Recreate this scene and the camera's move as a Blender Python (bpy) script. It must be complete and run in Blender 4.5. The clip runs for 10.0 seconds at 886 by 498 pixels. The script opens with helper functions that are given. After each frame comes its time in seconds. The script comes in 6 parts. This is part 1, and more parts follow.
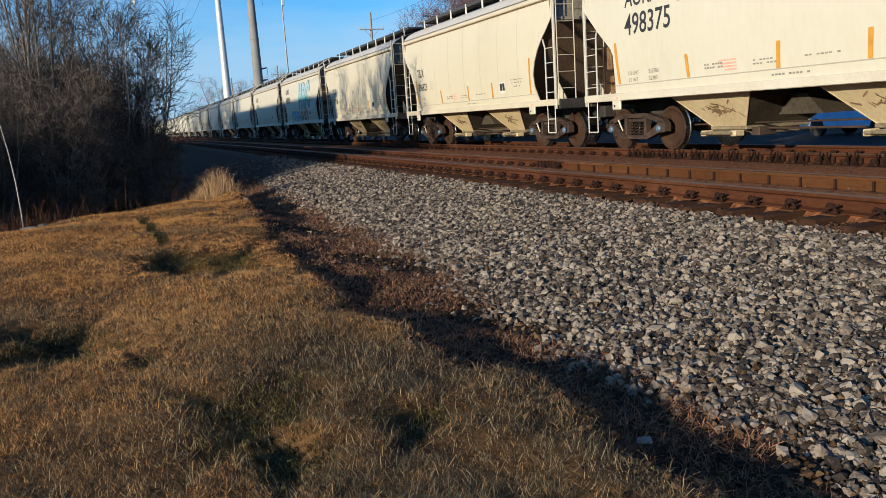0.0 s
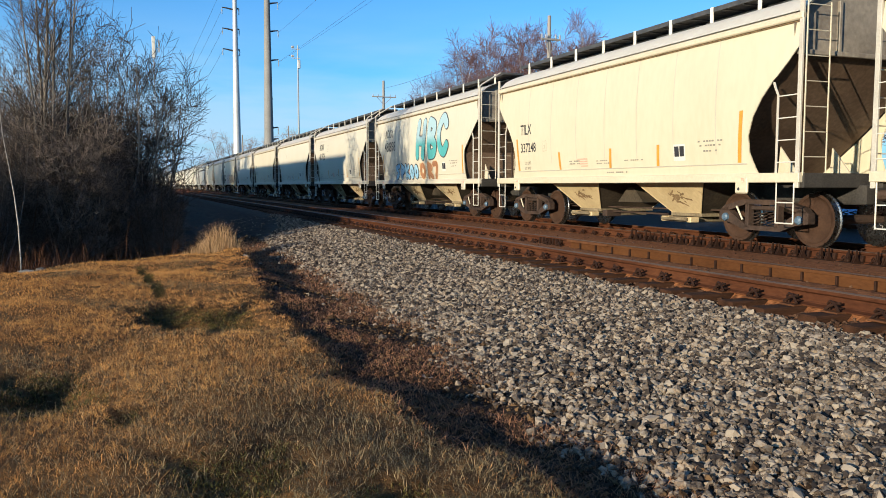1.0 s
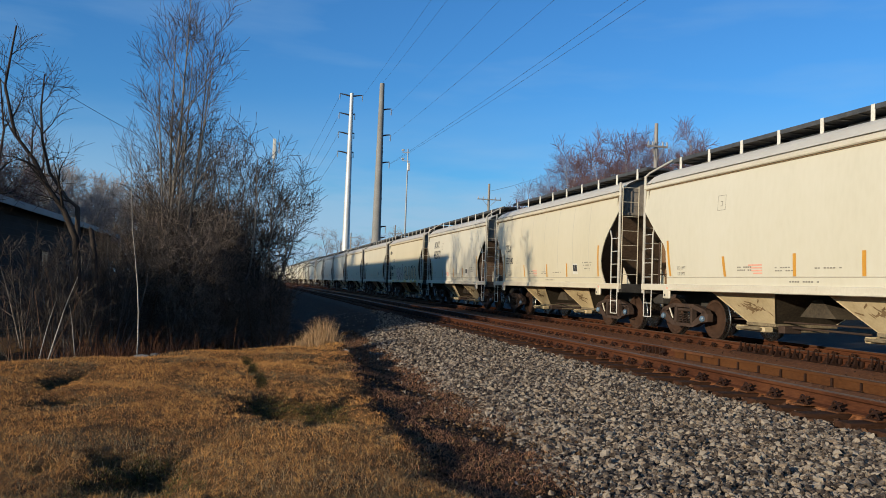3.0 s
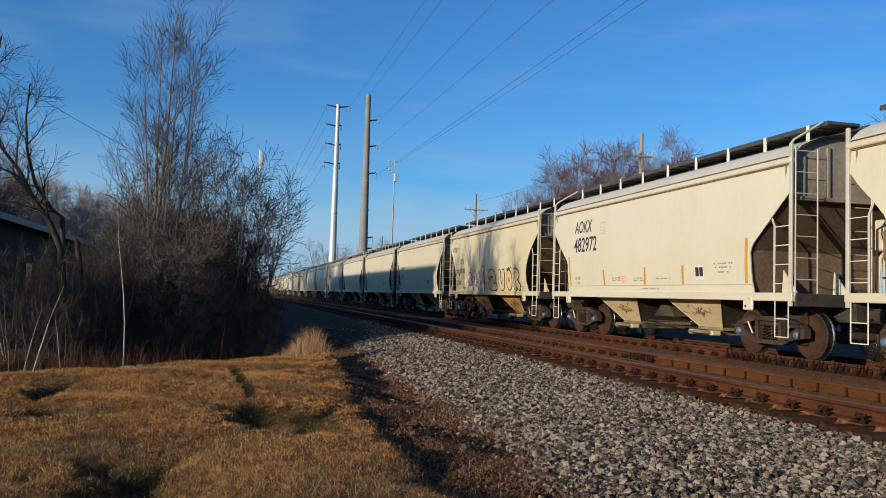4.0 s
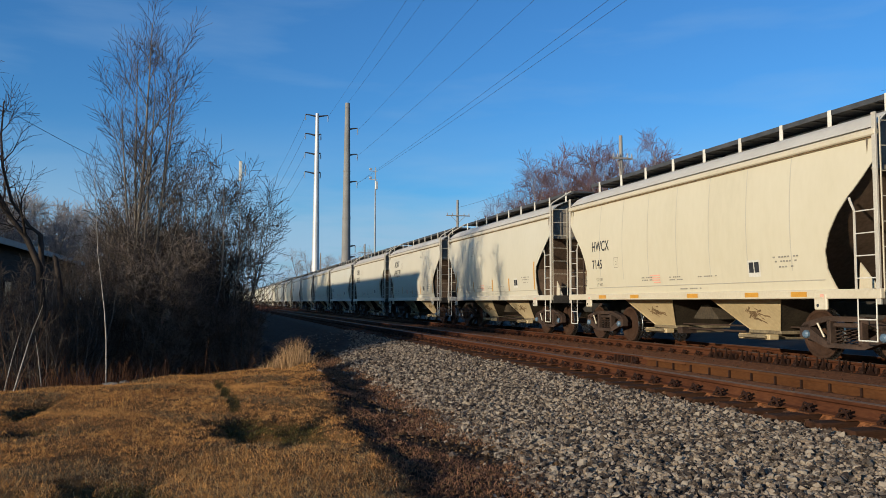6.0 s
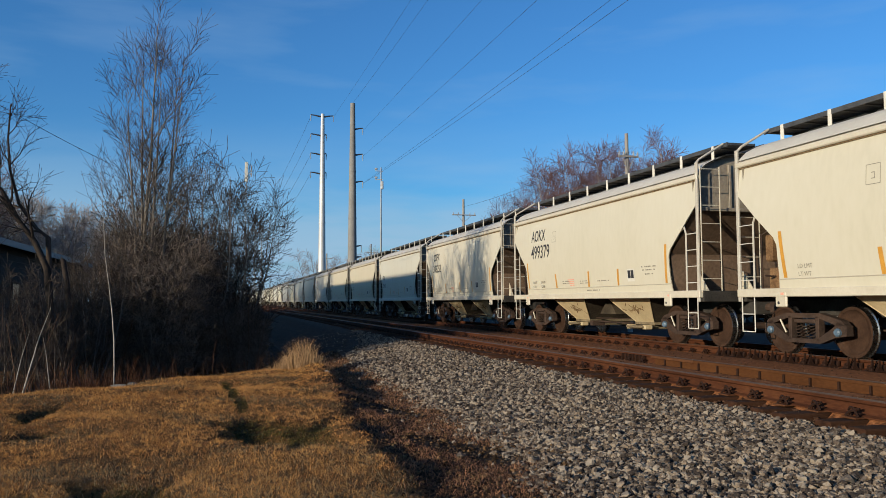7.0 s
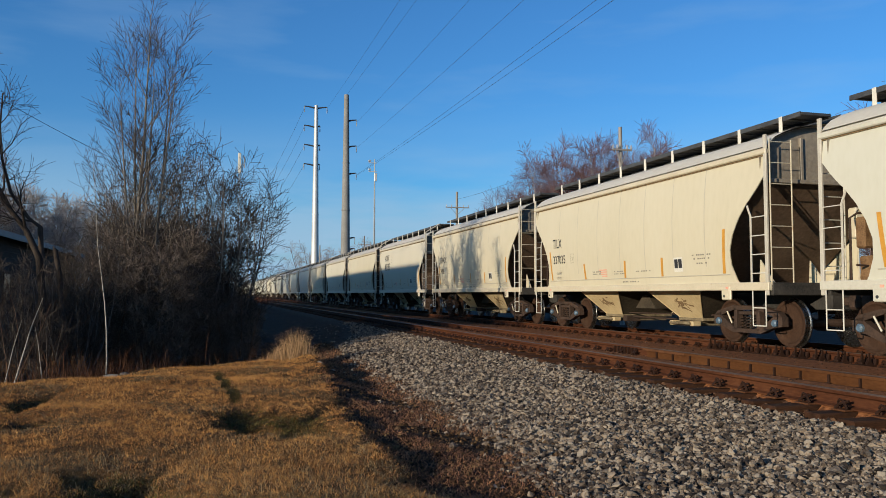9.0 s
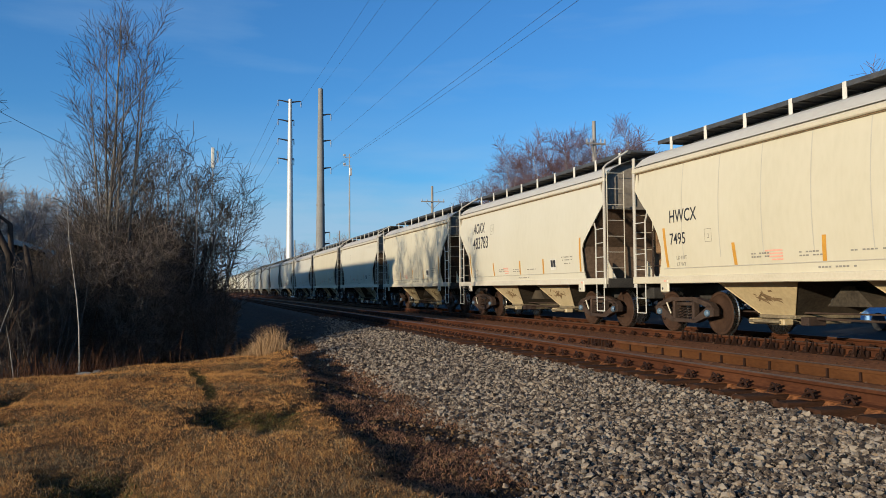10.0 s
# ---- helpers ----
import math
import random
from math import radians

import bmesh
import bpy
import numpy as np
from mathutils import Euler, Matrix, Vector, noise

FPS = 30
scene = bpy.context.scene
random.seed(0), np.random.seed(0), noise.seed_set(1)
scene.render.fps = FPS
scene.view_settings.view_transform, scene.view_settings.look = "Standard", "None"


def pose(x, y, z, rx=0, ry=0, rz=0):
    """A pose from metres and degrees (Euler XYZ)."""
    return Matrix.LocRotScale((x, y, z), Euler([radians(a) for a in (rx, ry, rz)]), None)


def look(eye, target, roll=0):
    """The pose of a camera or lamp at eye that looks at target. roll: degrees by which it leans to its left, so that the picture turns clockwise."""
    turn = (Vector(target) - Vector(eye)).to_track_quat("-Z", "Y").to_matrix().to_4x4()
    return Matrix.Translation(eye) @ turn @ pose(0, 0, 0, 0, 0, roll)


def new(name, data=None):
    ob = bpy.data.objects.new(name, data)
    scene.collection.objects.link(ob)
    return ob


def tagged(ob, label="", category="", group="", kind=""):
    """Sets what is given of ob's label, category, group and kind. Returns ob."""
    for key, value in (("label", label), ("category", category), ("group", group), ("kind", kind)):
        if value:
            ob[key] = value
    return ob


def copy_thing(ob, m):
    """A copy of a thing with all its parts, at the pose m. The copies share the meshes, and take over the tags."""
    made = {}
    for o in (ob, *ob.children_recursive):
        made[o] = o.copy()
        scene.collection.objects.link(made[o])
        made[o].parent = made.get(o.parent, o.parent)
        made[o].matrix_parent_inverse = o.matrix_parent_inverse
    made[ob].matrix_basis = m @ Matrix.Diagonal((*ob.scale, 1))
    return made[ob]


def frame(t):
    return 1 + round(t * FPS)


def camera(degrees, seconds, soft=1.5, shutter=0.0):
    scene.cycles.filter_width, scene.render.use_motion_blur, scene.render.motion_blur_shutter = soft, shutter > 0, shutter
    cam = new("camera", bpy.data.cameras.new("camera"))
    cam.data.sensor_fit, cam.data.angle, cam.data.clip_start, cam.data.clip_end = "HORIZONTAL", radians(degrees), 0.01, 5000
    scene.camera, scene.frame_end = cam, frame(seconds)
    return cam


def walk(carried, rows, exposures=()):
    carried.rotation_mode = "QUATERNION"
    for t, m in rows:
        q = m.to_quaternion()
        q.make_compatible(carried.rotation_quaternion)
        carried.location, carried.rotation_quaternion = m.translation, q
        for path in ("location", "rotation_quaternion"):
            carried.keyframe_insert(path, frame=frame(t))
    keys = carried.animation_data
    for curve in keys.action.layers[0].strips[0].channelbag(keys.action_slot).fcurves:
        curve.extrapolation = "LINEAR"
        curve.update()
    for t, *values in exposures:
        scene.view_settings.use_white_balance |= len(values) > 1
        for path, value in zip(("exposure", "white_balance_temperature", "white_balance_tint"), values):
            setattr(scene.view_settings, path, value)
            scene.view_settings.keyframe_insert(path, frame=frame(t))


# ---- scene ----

# ---------------------------------------------------------------- camera
# x: across the tracks, y: along them, z = 0 at the rail heads
PATH = [
    (0.0, -0.013, -0.007, 1.005, -20.79, -9.38, -3.71),
    (0.5, 0.028, -0.041, 1.028, -21.61, -9.47, -1.59),
    (1.0, 0.003, 0.047, 1.039, -21.02, -4.54, 0.05),
    (1.5, -0.038, 0.084, 1.059, -18.08, -0.70, 0.80),
    (2.0, -0.053, 0.072, 1.073, -16.00, 1.17, 0.78),
    (2.5, 0.022, 0.020, 1.067, -13.65, 2.15, 2.12),
    (4.0, -0.004, -0.024, 1.001, -14.57, 3.33, 1.74),
    (4.5, 0.001, -0.047, 1.030, -16.86, 4.14, 1.37),
    (5.0, 0.004, -0.030, 1.020, -16.84, 4.42, 0.00),
    (5.5, 0.003, -0.007, 1.023, -16.02, 3.86, 0.19),
    (6.0, 0.006, -0.013, 1.017, -15.77, 3.80, 0.14),
    (7.5, 0.000, 0.000, 1.030, -15.17, 3.78, -0.25),
    (8.0, -0.014, 0.001, 1.019, -14.96, 3.87, 0.10),
    (8.5, -0.021, -0.050, 1.019, -15.11, 3.81, 0.25),
    (9.0, -0.005, -0.021, 1.013, -15.82, 3.22, 0.08),
    (9.5, -0.009, -0.030, 1.023, -16.73, 2.21, -0.30),
    (10.0, -0.012, -0.077, 1.021, -17.56, 2.79, -0.37),
]
cam = camera(57.8, 10.0, soft=0.6)
walk(cam, [(t, pose(x, y, z, 90 + pitch, 0, yaw) @ pose(0, 0, 0, 0, 0, roll)) for t, x, y, z, yaw, pitch, roll in PATH],
     exposures=[(0.0, 0.60, 6150, 10), (0.5, 0.94, 6450, 10), (1.0, 0.84, 6400, 9), (1.5, 0.58, 6480, 8), (2.0, 0.44, 6400, 8), (2.5, 0.38, 6350, 9), (4.0, 0.34, 6380, 10), (7.5, 0.29, 6400, 10), (9.0, 0.31, 6400, 10), (10.0, 0.38, 6400, 10)])

# ---------------------------------------------------------------- light
SUN_WAY = Vector((0.882, 0.471, 0)).normalized()
SUN_ELEV = radians(11.0)

world = bpy.data.worlds.new("world")
scene.world = world
world.use_nodes = True
wt = world.node_tree
sky = wt.nodes.new("ShaderNodeTexSky")
sky.sky_type = "NISHITA"
sky.sun_disc = False
sky.sun_elevation = SUN_ELEV
sky.sun_rotation = math.atan2(-SUN_WAY.x, -SUN_WAY.y) % (2 * math.pi)
sky.air_density, sky.dust_density, sky.ozone_density = 1.0, 0.8, 1.8
bg = wt.nodes["Background"]
bg.inputs["Strength"].default_value = 0.088
# a deeper winter blue, with faint thin cloud low over the horizon
deep = wt.nodes.new("ShaderNodeMix")
deep.data_type, deep.blend_type = "RGBA", "MULTIPLY"
deep.inputs["Factor"].default_value = 1.0
deep.inputs["B"].default_value = (0.42, 0.98, 1.60, 1.0)
wt.links.new(sky.outputs["Color"], deep.inputs["A"])
where = wt.nodes.new("ShaderNodeTexCoord")
long = wt.nodes.new("ShaderNodeMapping")
long.inputs["Scale"].default_value = (1.6, 1.6, 9.0)
veil = wt.nodes.new("ShaderNodeTexNoise")
veil.inputs["Scale"].default_value, veil.inputs["Detail"].default_value = 2.2, 7.0
thin = wt.nodes.new("ShaderNodeMapRange")
thin.inputs["From Min"].default_value, thin.inputs["From Max"].default_value = 0.54, 0.80
thin.inputs["To Max"].default_value = 0.22
cloud = wt.nodes.new("ShaderNodeMix")
cloud.data_type = "RGBA"
cloud.inputs["B"].default_value = (3.2, 4.8, 6.5, 1.0)
low = wt.nodes.new("ShaderNodeSeparateXYZ")
near_horizon = wt.nodes.new("ShaderNodeMapRange")
near_horizon.interpolation_type = "SMOOTHSTEP"
near_horizon.inputs["From Min"].default_value, near_horizon.inputs["From Max"].default_value = 0.24, 0.0
near_horizon.inputs["To Max"].default_value = 1.0
haze = wt.nodes.new("ShaderNodeMapRange")
haze.inputs["From Min"].default_value, haze.inputs["From Max"].default_value = 0.30, 0.52
both = wt.nodes.new("ShaderNodeMath")
both.operation = "MULTIPLY"
most = wt.nodes.new("ShaderNodeMath")
most.operation = "MAXIMUM"
wt.links.new(where.outputs["Generated"], low.inputs[0])
wt.links.new(low.outputs["Z"], near_horizon.inputs["Value"])
wt.links.new(veil.outputs["Fac"], haze.inputs["Value"])
wt.links.new(haze.outputs[0], both.inputs[0])
wt.links.new(near_horizon.outputs[0], both.inputs[1])
wt.links.new(both.outputs[0], most.inputs[0])
wt.links.new(thin.outputs[0], most.inputs[1])
wt.links.new(where.outputs["Generated"], long.inputs["Vector"])
wt.links.new(long.outputs["Vector"], veil.inputs["Vector"])
wt.links.new(veil.outputs["Fac"], thin.inputs["Value"])
wt.links.new(most.outputs[0], cloud.inputs["Factor"])
wt.links.new(deep.outputs["Result"], cloud.inputs["A"])
wt.links.new(cloud.outputs["Result"], bg.inputs["Color"])

sun = new("sun", bpy.data.lights.new("sun", "SUN"))
sun.data.energy, sun.data.angle, sun.data.color = 4.6, radians(0.53), (1.0, 0.86, 0.64)
down = Vector((SUN_WAY.x * math.cos(SUN_ELEV), SUN_WAY.y * math.cos(SUN_ELEV), -math.sin(SUN_ELEV)))
sun.matrix_world = look((-60, -60, 40), Vector((-60, -60, 40)) + down)


# ---------------------------------------------------------------- materials
def rgb(c):
    return (*c, 1.0) if len(c) == 3 else c


def surface(name, colours, scale=3.0, fine=40.0, rough=0.8, metal=0.0, bump=0.3, dist=0.01, stretch=(1, 1, 1), by="Object",
            island=0.0, tint=False, spots=None):
    """Noise at two scales between two colours, fine bump; island: variation from piece to piece; spots: (colour, scale, threshold)."""
    m = bpy.data.materials.new(name)
    m.use_nodes = True
    nt = m.node_tree
    n, ln = nt.nodes, nt.links
    b = n["Principled BSDF"]
    tc = n.new("ShaderNodeTexCoord")
    mp = n.new("ShaderNodeMapping")
    mp.inputs["Scale"].default_value = stretch
    ln.new(tc.outputs[by], mp.inputs["Vector"])
    info = n.new("ShaderNodeObjectInfo")
    off = n.new("ShaderNodeVectorMath")
    off.operation = "MULTIPLY_ADD"
    ln.new(info.outputs["Random"], off.inputs[0])
    off.inputs[1].default_value = (13.7, 7.1, 3.3) if by == "Object" else (0, 0, 0)
    ln.new(mp.outputs["Vector"], off.inputs[2])
    big = n.new("ShaderNodeTexNoise")
    big.inputs["Scale"].default_value, big.inputs["Detail"].default_value = scale, 6
    small = n.new("ShaderNodeTexNoise")
    small.inputs["Scale"].default_value, small.inputs["Detail"].default_value = fine, 4
    for x in (big, small):
        ln.new(off.outputs[0], x.inputs["Vector"])
    mix = n.new("ShaderNodeMath")
    mix.operation = "MULTIPLY_ADD"
    ln.new(small.outputs["Fac"], mix.inputs[0])
    mix.inputs[1].default_value = 0.5
    half = n.new("ShaderNodeMath")
    half.operation = "MULTIPLY"
    ln.new(big.outputs["Fac"], half.inputs[0])
    half.inputs[1].default_value = 0.6
    ln.new(half.outputs[0], mix.inputs[2])
    ramp = n.new("ShaderNodeValToRGB")
    ramp.color_ramp.elements[0].position, ramp.color_ramp.elements[1].position = 0.36, 0.72
    ramp.color_ramp.elements[0].color, ramp.color_ramp.elements[1].color = rgb(colours[0]), rgb(colours[-1])
    for k, c in enumerate(colours[1:-1]):
        ramp.color_ramp.elements.new(0.36 + 0.36 * (k + 1) / (len(colours) - 1)).color = rgb(c)
    ln.new(mix.outputs[0], ramp.inputs["Fac"])
    colour = ramp.outputs["Color"]
    if island:
        g = n.new("ShaderNodeNewGeometry")
        add = n.new("ShaderNodeMath")
        add.operation = "ADD"
        ln.new(g.outputs["Random Per Island"], add.inputs[0])
        ln.new(info.outputs["Random"], add.inputs[1])
        fr = n.new("ShaderNodeMath")
        fr.operation = "FRACT"
        ln.new(add.outputs[0], fr.inputs[0])
        rng = n.new("ShaderNodeMapRange")
        rng.inputs["To Min"].default_value, rng.inputs["To Max"].default_value = -island * 0.5, island * 0.5
        ln.new(fr.outputs[0], rng.inputs["Value"])
        add2 = n.new("ShaderNodeMath")
        add2.operation = "ADD"
        ln.new(mix.outputs[0], add2.inputs[0])
        ln.new(rng.outputs[0], add2.inputs[1])
        ln.new(add2.outputs[0], ramp.inputs["Fac"])
    if tint:
        mul = n.new("ShaderNodeMix")
        mul.data_type, mul.blend_type = "RGBA", "MULTIPLY"
        mul.inputs["Factor"].default_value = 1.0
        ln.new(colour, mul.inputs["A"])
        ln.new(info.outputs["Color"], mul.inputs["B"])
        colour = mul.outputs["Result"]
    if spots:
        sp = n.new("ShaderNodeTexNoise")
        sp.inputs["Scale"].default_value, sp.inputs["Detail"].default_value = spots[1], 8
        sp.inputs["Roughness"].default_value = 0.65
        ln.new(off.outputs[0], sp.inputs["Vector"])
        r2 = n.new("ShaderNodeMapRange")
        r2.inputs["From Min"].default_value, r2.inputs["From Max"].default_value = spots[2], spots[2] + 0.12
        ln.new(sp.outputs["Fac"], r2.inputs["Value"])
        mx = n.new("ShaderNodeMix")
        mx.data_type = "RGBA"
        ln.new(r2.outputs[0], mx.inputs["Factor"])
        ln.new(colour, mx.inputs["A"])
        mx.inputs["B"].default_value = rgb(spots[0])
        colour = mx.outputs["Result"]
    ln.new(colour, b.inputs["Base Color"])
    b.inputs["Metallic"].default_value = metal
    b.inputs["Specular IOR Level"].default_value = 0.5 if rough < 0.65 else 0.12
    rr = n.new("ShaderNodeMapRange")
    rr.inputs["To Min"].default_value, rr.inputs["To Max"].default_value = max(rough - 0.12, 0.05), min(rough + 0.12, 1)
    ln.new(small.outputs["Fac"], rr.inputs["Value"])
    ln.new(rr.outputs[0], b.inputs["Roughness"])
    if bump:
        bp = n.new("ShaderNodeBump")
        bp.inputs["Strength"].default_value, bp.inputs["Distance"].default_value = bump, dist
        ln.new(mix.outputs[0], bp.inputs["Height"])
        ln.new(bp.outputs[0], b.inputs["Normal"])
    return m


CREAM = surface("hopper_paint", [(0.464, 0.427, 0.345), (0.497, 0.459, 0.377), (0.517, 0.480, 0.403)], 0.6, 9, 0.5, bump=0.08, dist=0.004,
                stretch=(1, 1, 0.35), tint=True, spots=((0.46, 0.34, 0.20), 1.7, 0.74))
TRIM = surface("sill_paint", [(0.43, 0.385, 0.31), (0.52, 0.475, 0.40)], 1.2, 20, 0.5, bump=0.1, dist=0.003, tint=True,
               spots=((0.30, 0.17, 0.09), 3.5, 0.66))
ROOF = surface("weathered_roof_paint", [(0.47, 0.425, 0.35), (0.55, 0.505, 0.425)], 1.5, 14, 0.55, bump=0.2)
# Both end paints carry grime and the shade between the cars in their colour.
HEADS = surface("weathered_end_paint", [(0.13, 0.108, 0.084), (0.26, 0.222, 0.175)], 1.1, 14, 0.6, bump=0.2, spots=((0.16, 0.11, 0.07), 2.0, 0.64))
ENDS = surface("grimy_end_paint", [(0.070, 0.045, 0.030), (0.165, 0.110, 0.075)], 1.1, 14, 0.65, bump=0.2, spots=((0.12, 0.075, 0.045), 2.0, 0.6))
# Bay slopes and cross ridge: shade under the car is in this black.
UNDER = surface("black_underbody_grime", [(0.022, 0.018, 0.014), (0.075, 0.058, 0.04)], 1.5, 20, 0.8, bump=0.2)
BAY = surface("hopper_bay_paint", [(0.338, 0.261, 0.156), (0.498, 0.399, 0.256)], 1.4, 16, 0.6, bump=0.15, tint=True,
              spots=((0.25, 0.17, 0.09), 2.2, 0.63))
GATE = surface("grimy_discharge_gate", [(0.075, 0.058, 0.038), (0.24, 0.19, 0.12)], 3, 24, 0.7, bump=0.2)
GRATE = surface("running_board_steel", [(0.060, 0.060, 0.060), (0.132, 0.126, 0.120)], 4, 60, 0.55, metal=0.6, bump=0.3)
WHITE = surface("white_bracket_paint", [(0.46, 0.43, 0.37), (0.62, 0.59, 0.52)], 3, 40, 0.5, bump=0.1, spots=((0.28, 0.16, 0.09), 6, 0.68))
POST = surface("worn_ladder_paint", [(0.33, 0.30, 0.25), (0.48, 0.44, 0.37)], 3, 40, 0.55, bump=0.1, spots=((0.22, 0.14, 0.08), 5, 0.66))
TRUCK = surface("cast_steel_truck", [(0.026, 0.019, 0.016), (0.085, 0.054, 0.040)], 3, 30, 0.75, metal=0.25, bump=0.4)
WHEELRUST = surface("rusty_wheel_plate", [(0.028, 0.015, 0.010), (0.066, 0.036, 0.023)], 4, 30, 0.75, metal=0.2, bump=0.3)
RUSTBOX = surface("rusty_brake_casting", [(0.075, 0.038, 0.018), (0.22, 0.13, 0.065)], 5, 40, 0.75, bump=0.2)
SCUFF = surface("brown_scuffed_grime", [(0.10, 0.062, 0.032), (0.26, 0.175, 0.095)], 6, 40, 0.85, bump=0.0)
TREAD = surface("polished_wheel_tread", [(0.270, 0.264, 0.252), (0.390, 0.384, 0.372)], 4, 30, 0.28, metal=1.0, bump=0.05)
BLUECAP = surface("blue_bearing_cap", [(0.040, 0.068, 0.102), (0.104, 0.160, 0.221)], 8, 60, 0.5, bump=0.2)
STRIPE = surface("amber_reflective_tape", [(0.40, 0.185, 0.026), (0.54, 0.27, 0.040)], 6, 50, 0.45, bump=0.05)
INK = surface("black_stencil_paint", [(0.012, 0.012, 0.014), (0.035, 0.035, 0.038)], 8, 60, 0.6, bump=0.0)
FADED = surface("faded_stencil_paint", [(0.14, 0.125, 0.10), (0.28, 0.255, 0.21)], 10, 80, 0.6, bump=0.0)
SEAM = surface("painted_weld_seam", [(0.37, 0.335, 0.27), (0.44, 0.40, 0.325)], 3, 30, 0.6, bump=0.1)
REDINK = surface("faded_red_stencil", [(0.55, 0.22, 0.16), (0.66, 0.36, 0.26)], 10, 80, 0.6, bump=0.0)
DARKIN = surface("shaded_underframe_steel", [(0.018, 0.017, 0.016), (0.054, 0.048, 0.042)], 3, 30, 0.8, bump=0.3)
RAILRUST = surface("rusty_rail_steel", [(0.034, 0.012, 0.005), (0.064, 0.022, 0.010), (0.098, 0.036, 0.015)], 2.5, 45, 0.8, metal=0.15, bump=0.3,
                   dist=0.004, stretch=(1, 0.3, 1))
POINTRUST = surface("orange_rusted_switch_steel", [(0.049, 0.018, 0.006), (0.100, 0.040, 0.014)], 3, 40, 0.75, metal=0.1, bump=0.3, stretch=(1, 0.3, 1))
RAILTOP = surface("worn_rail_head", [(0.056, 0.030, 0.018), (0.111, 0.066, 0.043)], 3, 30, 0.6, metal=0.3, bump=0.05, stretch=(1, 0.1, 1))
CLIP = surface("dark_spike_iron", [(0.015, 0.008, 0.006), (0.045, 0.021, 0.013)], 8, 60, 0.75, metal=0.3, bump=0.4)
PLATE = surface("rusty_tie_plate", [(0.051, 0.021, 0.010), (0.128, 0.053, 0.023)], 5, 50, 0.8, metal=0.1, bump=0.4)
TIE = surface("weathered_timber_tie", [(0.015, 0.007, 0.004), (0.041, 0.018, 0.009), (0.058, 0.025, 0.014)], 2, 30, 0.9, bump=0.6, stretch=(0.6, 5, 5))
STONE = surface("grey_ballast_stone", [(0.029, 0.023, 0.020), (0.095, 0.068, 0.048), (0.110, 0.096, 0.083), (0.195, 0.138, 0.091), (0.250, 0.205, 0.159)], 9, 60, 0.85, bump=0.5, island=0.52)
STONE_R = surface("rust_dusted_stone", [(0.028, 0.014, 0.007), (0.063, 0.031, 0.018), (0.101, 0.054, 0.030)], 9, 60, 0.9, bump=0.4, island=0.5)
CLOD = surface("dark_earth_clod", [(0.012, 0.008, 0.005), (0.045, 0.025, 0.013), (0.130, 0.077, 0.038)], 9, 60, 0.95, bump=0.5, island=0.5)
GRASS = surface("dry_lawn_blade", [(0.185, 0.078, 0.023), (0.385, 0.173, 0.047), (0.60, 0.300, 0.094)], 0.9, 12, 0.7, bump=0.0, island=0.5)
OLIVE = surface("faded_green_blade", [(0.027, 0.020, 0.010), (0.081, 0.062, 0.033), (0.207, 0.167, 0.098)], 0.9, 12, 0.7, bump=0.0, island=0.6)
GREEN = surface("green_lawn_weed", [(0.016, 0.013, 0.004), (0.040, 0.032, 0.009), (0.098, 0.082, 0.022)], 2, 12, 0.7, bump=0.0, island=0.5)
TALL = surface("tall_straw_grass", [(0.20, 0.115, 0.052), (0.44, 0.275, 0.145)], 2, 12, 0.7, bump=0.0, island=0.5)
STRAWB = surface("dull_straw_blade", [(0.087, 0.060, 0.031), (0.306, 0.219, 0.117)], 2, 12, 0.75, bump=0.0, island=0.6)
REDWEED = surface("matted_russet_weed", [(0.069, 0.035, 0.023), (0.325, 0.162, 0.087)], 2, 12, 0.85, bump=0.0, island=0.6)
WEED = surface("dead_red_brown_weed", [(0.040, 0.018, 0.011), (0.120, 0.055, 0.030)], 2, 12, 0.85, bump=0.0, island=0.6)
BARK = surface("grey_brown_bark", [(0.076, 0.064, 0.056), (0.189, 0.162, 0.141)], 2, 30, 0.9, bump=0.5, stretch=(3, 3, 0.6), island=0.2)
PALEBARK = surface("pale_grey_bark", [(0.094, 0.078, 0.064), (0.216, 0.189, 0.160)], 2, 30, 0.9, bump=0.5, stretch=(3, 3, 0.6), island=0.2)
REDBARK = surface("red_brown_stem", [(0.083, 0.047, 0.030), (0.185, 0.108, 0.070)], 2, 30, 0.9, bump=0.3, stretch=(3, 3, 0.6), island=0.3)
# The crooked tree stands in shade; its bark colour is darkened for that.
DARKBARK = surface("dark_wet_bark", [(0.022, 0.017, 0.014), (0.065, 0.050, 0.041)], 2, 30, 0.9, bump=0.4, stretch=(3, 3, 0.6), island=0.3)
BRUSH = surface("dark_brush_twig", [(0.053, 0.043, 0.037), (0.207, 0.163, 0.133)], 2, 20, 0.9, bump=0.0, island=0.5)
TWIG = surface("dark_bare_twig", [(0.033, 0.025, 0.021), (0.092, 0.074, 0.060)], 2, 20, 0.9, bump=0.0, island=0.5)
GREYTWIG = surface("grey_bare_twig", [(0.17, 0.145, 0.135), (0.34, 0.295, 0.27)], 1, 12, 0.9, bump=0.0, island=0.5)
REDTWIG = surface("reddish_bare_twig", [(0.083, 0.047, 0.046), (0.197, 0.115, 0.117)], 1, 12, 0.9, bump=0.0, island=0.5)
BIRCH = surface("white_birch_bark", [(0.248, 0.225, 0.191), (0.372, 0.344, 0.305)], 5, 30, 0.8, bump=0.3, stretch=(1, 1, 3), spots=((0.05, 0.045, 0.04), 9, 0.55))
STEEL = surface("galvanised_pole_steel", [(0.400, 0.400, 0.392), (0.544, 0.544, 0.528)], 0.3, 5, 0.5, metal=0.3, bump=0.05)
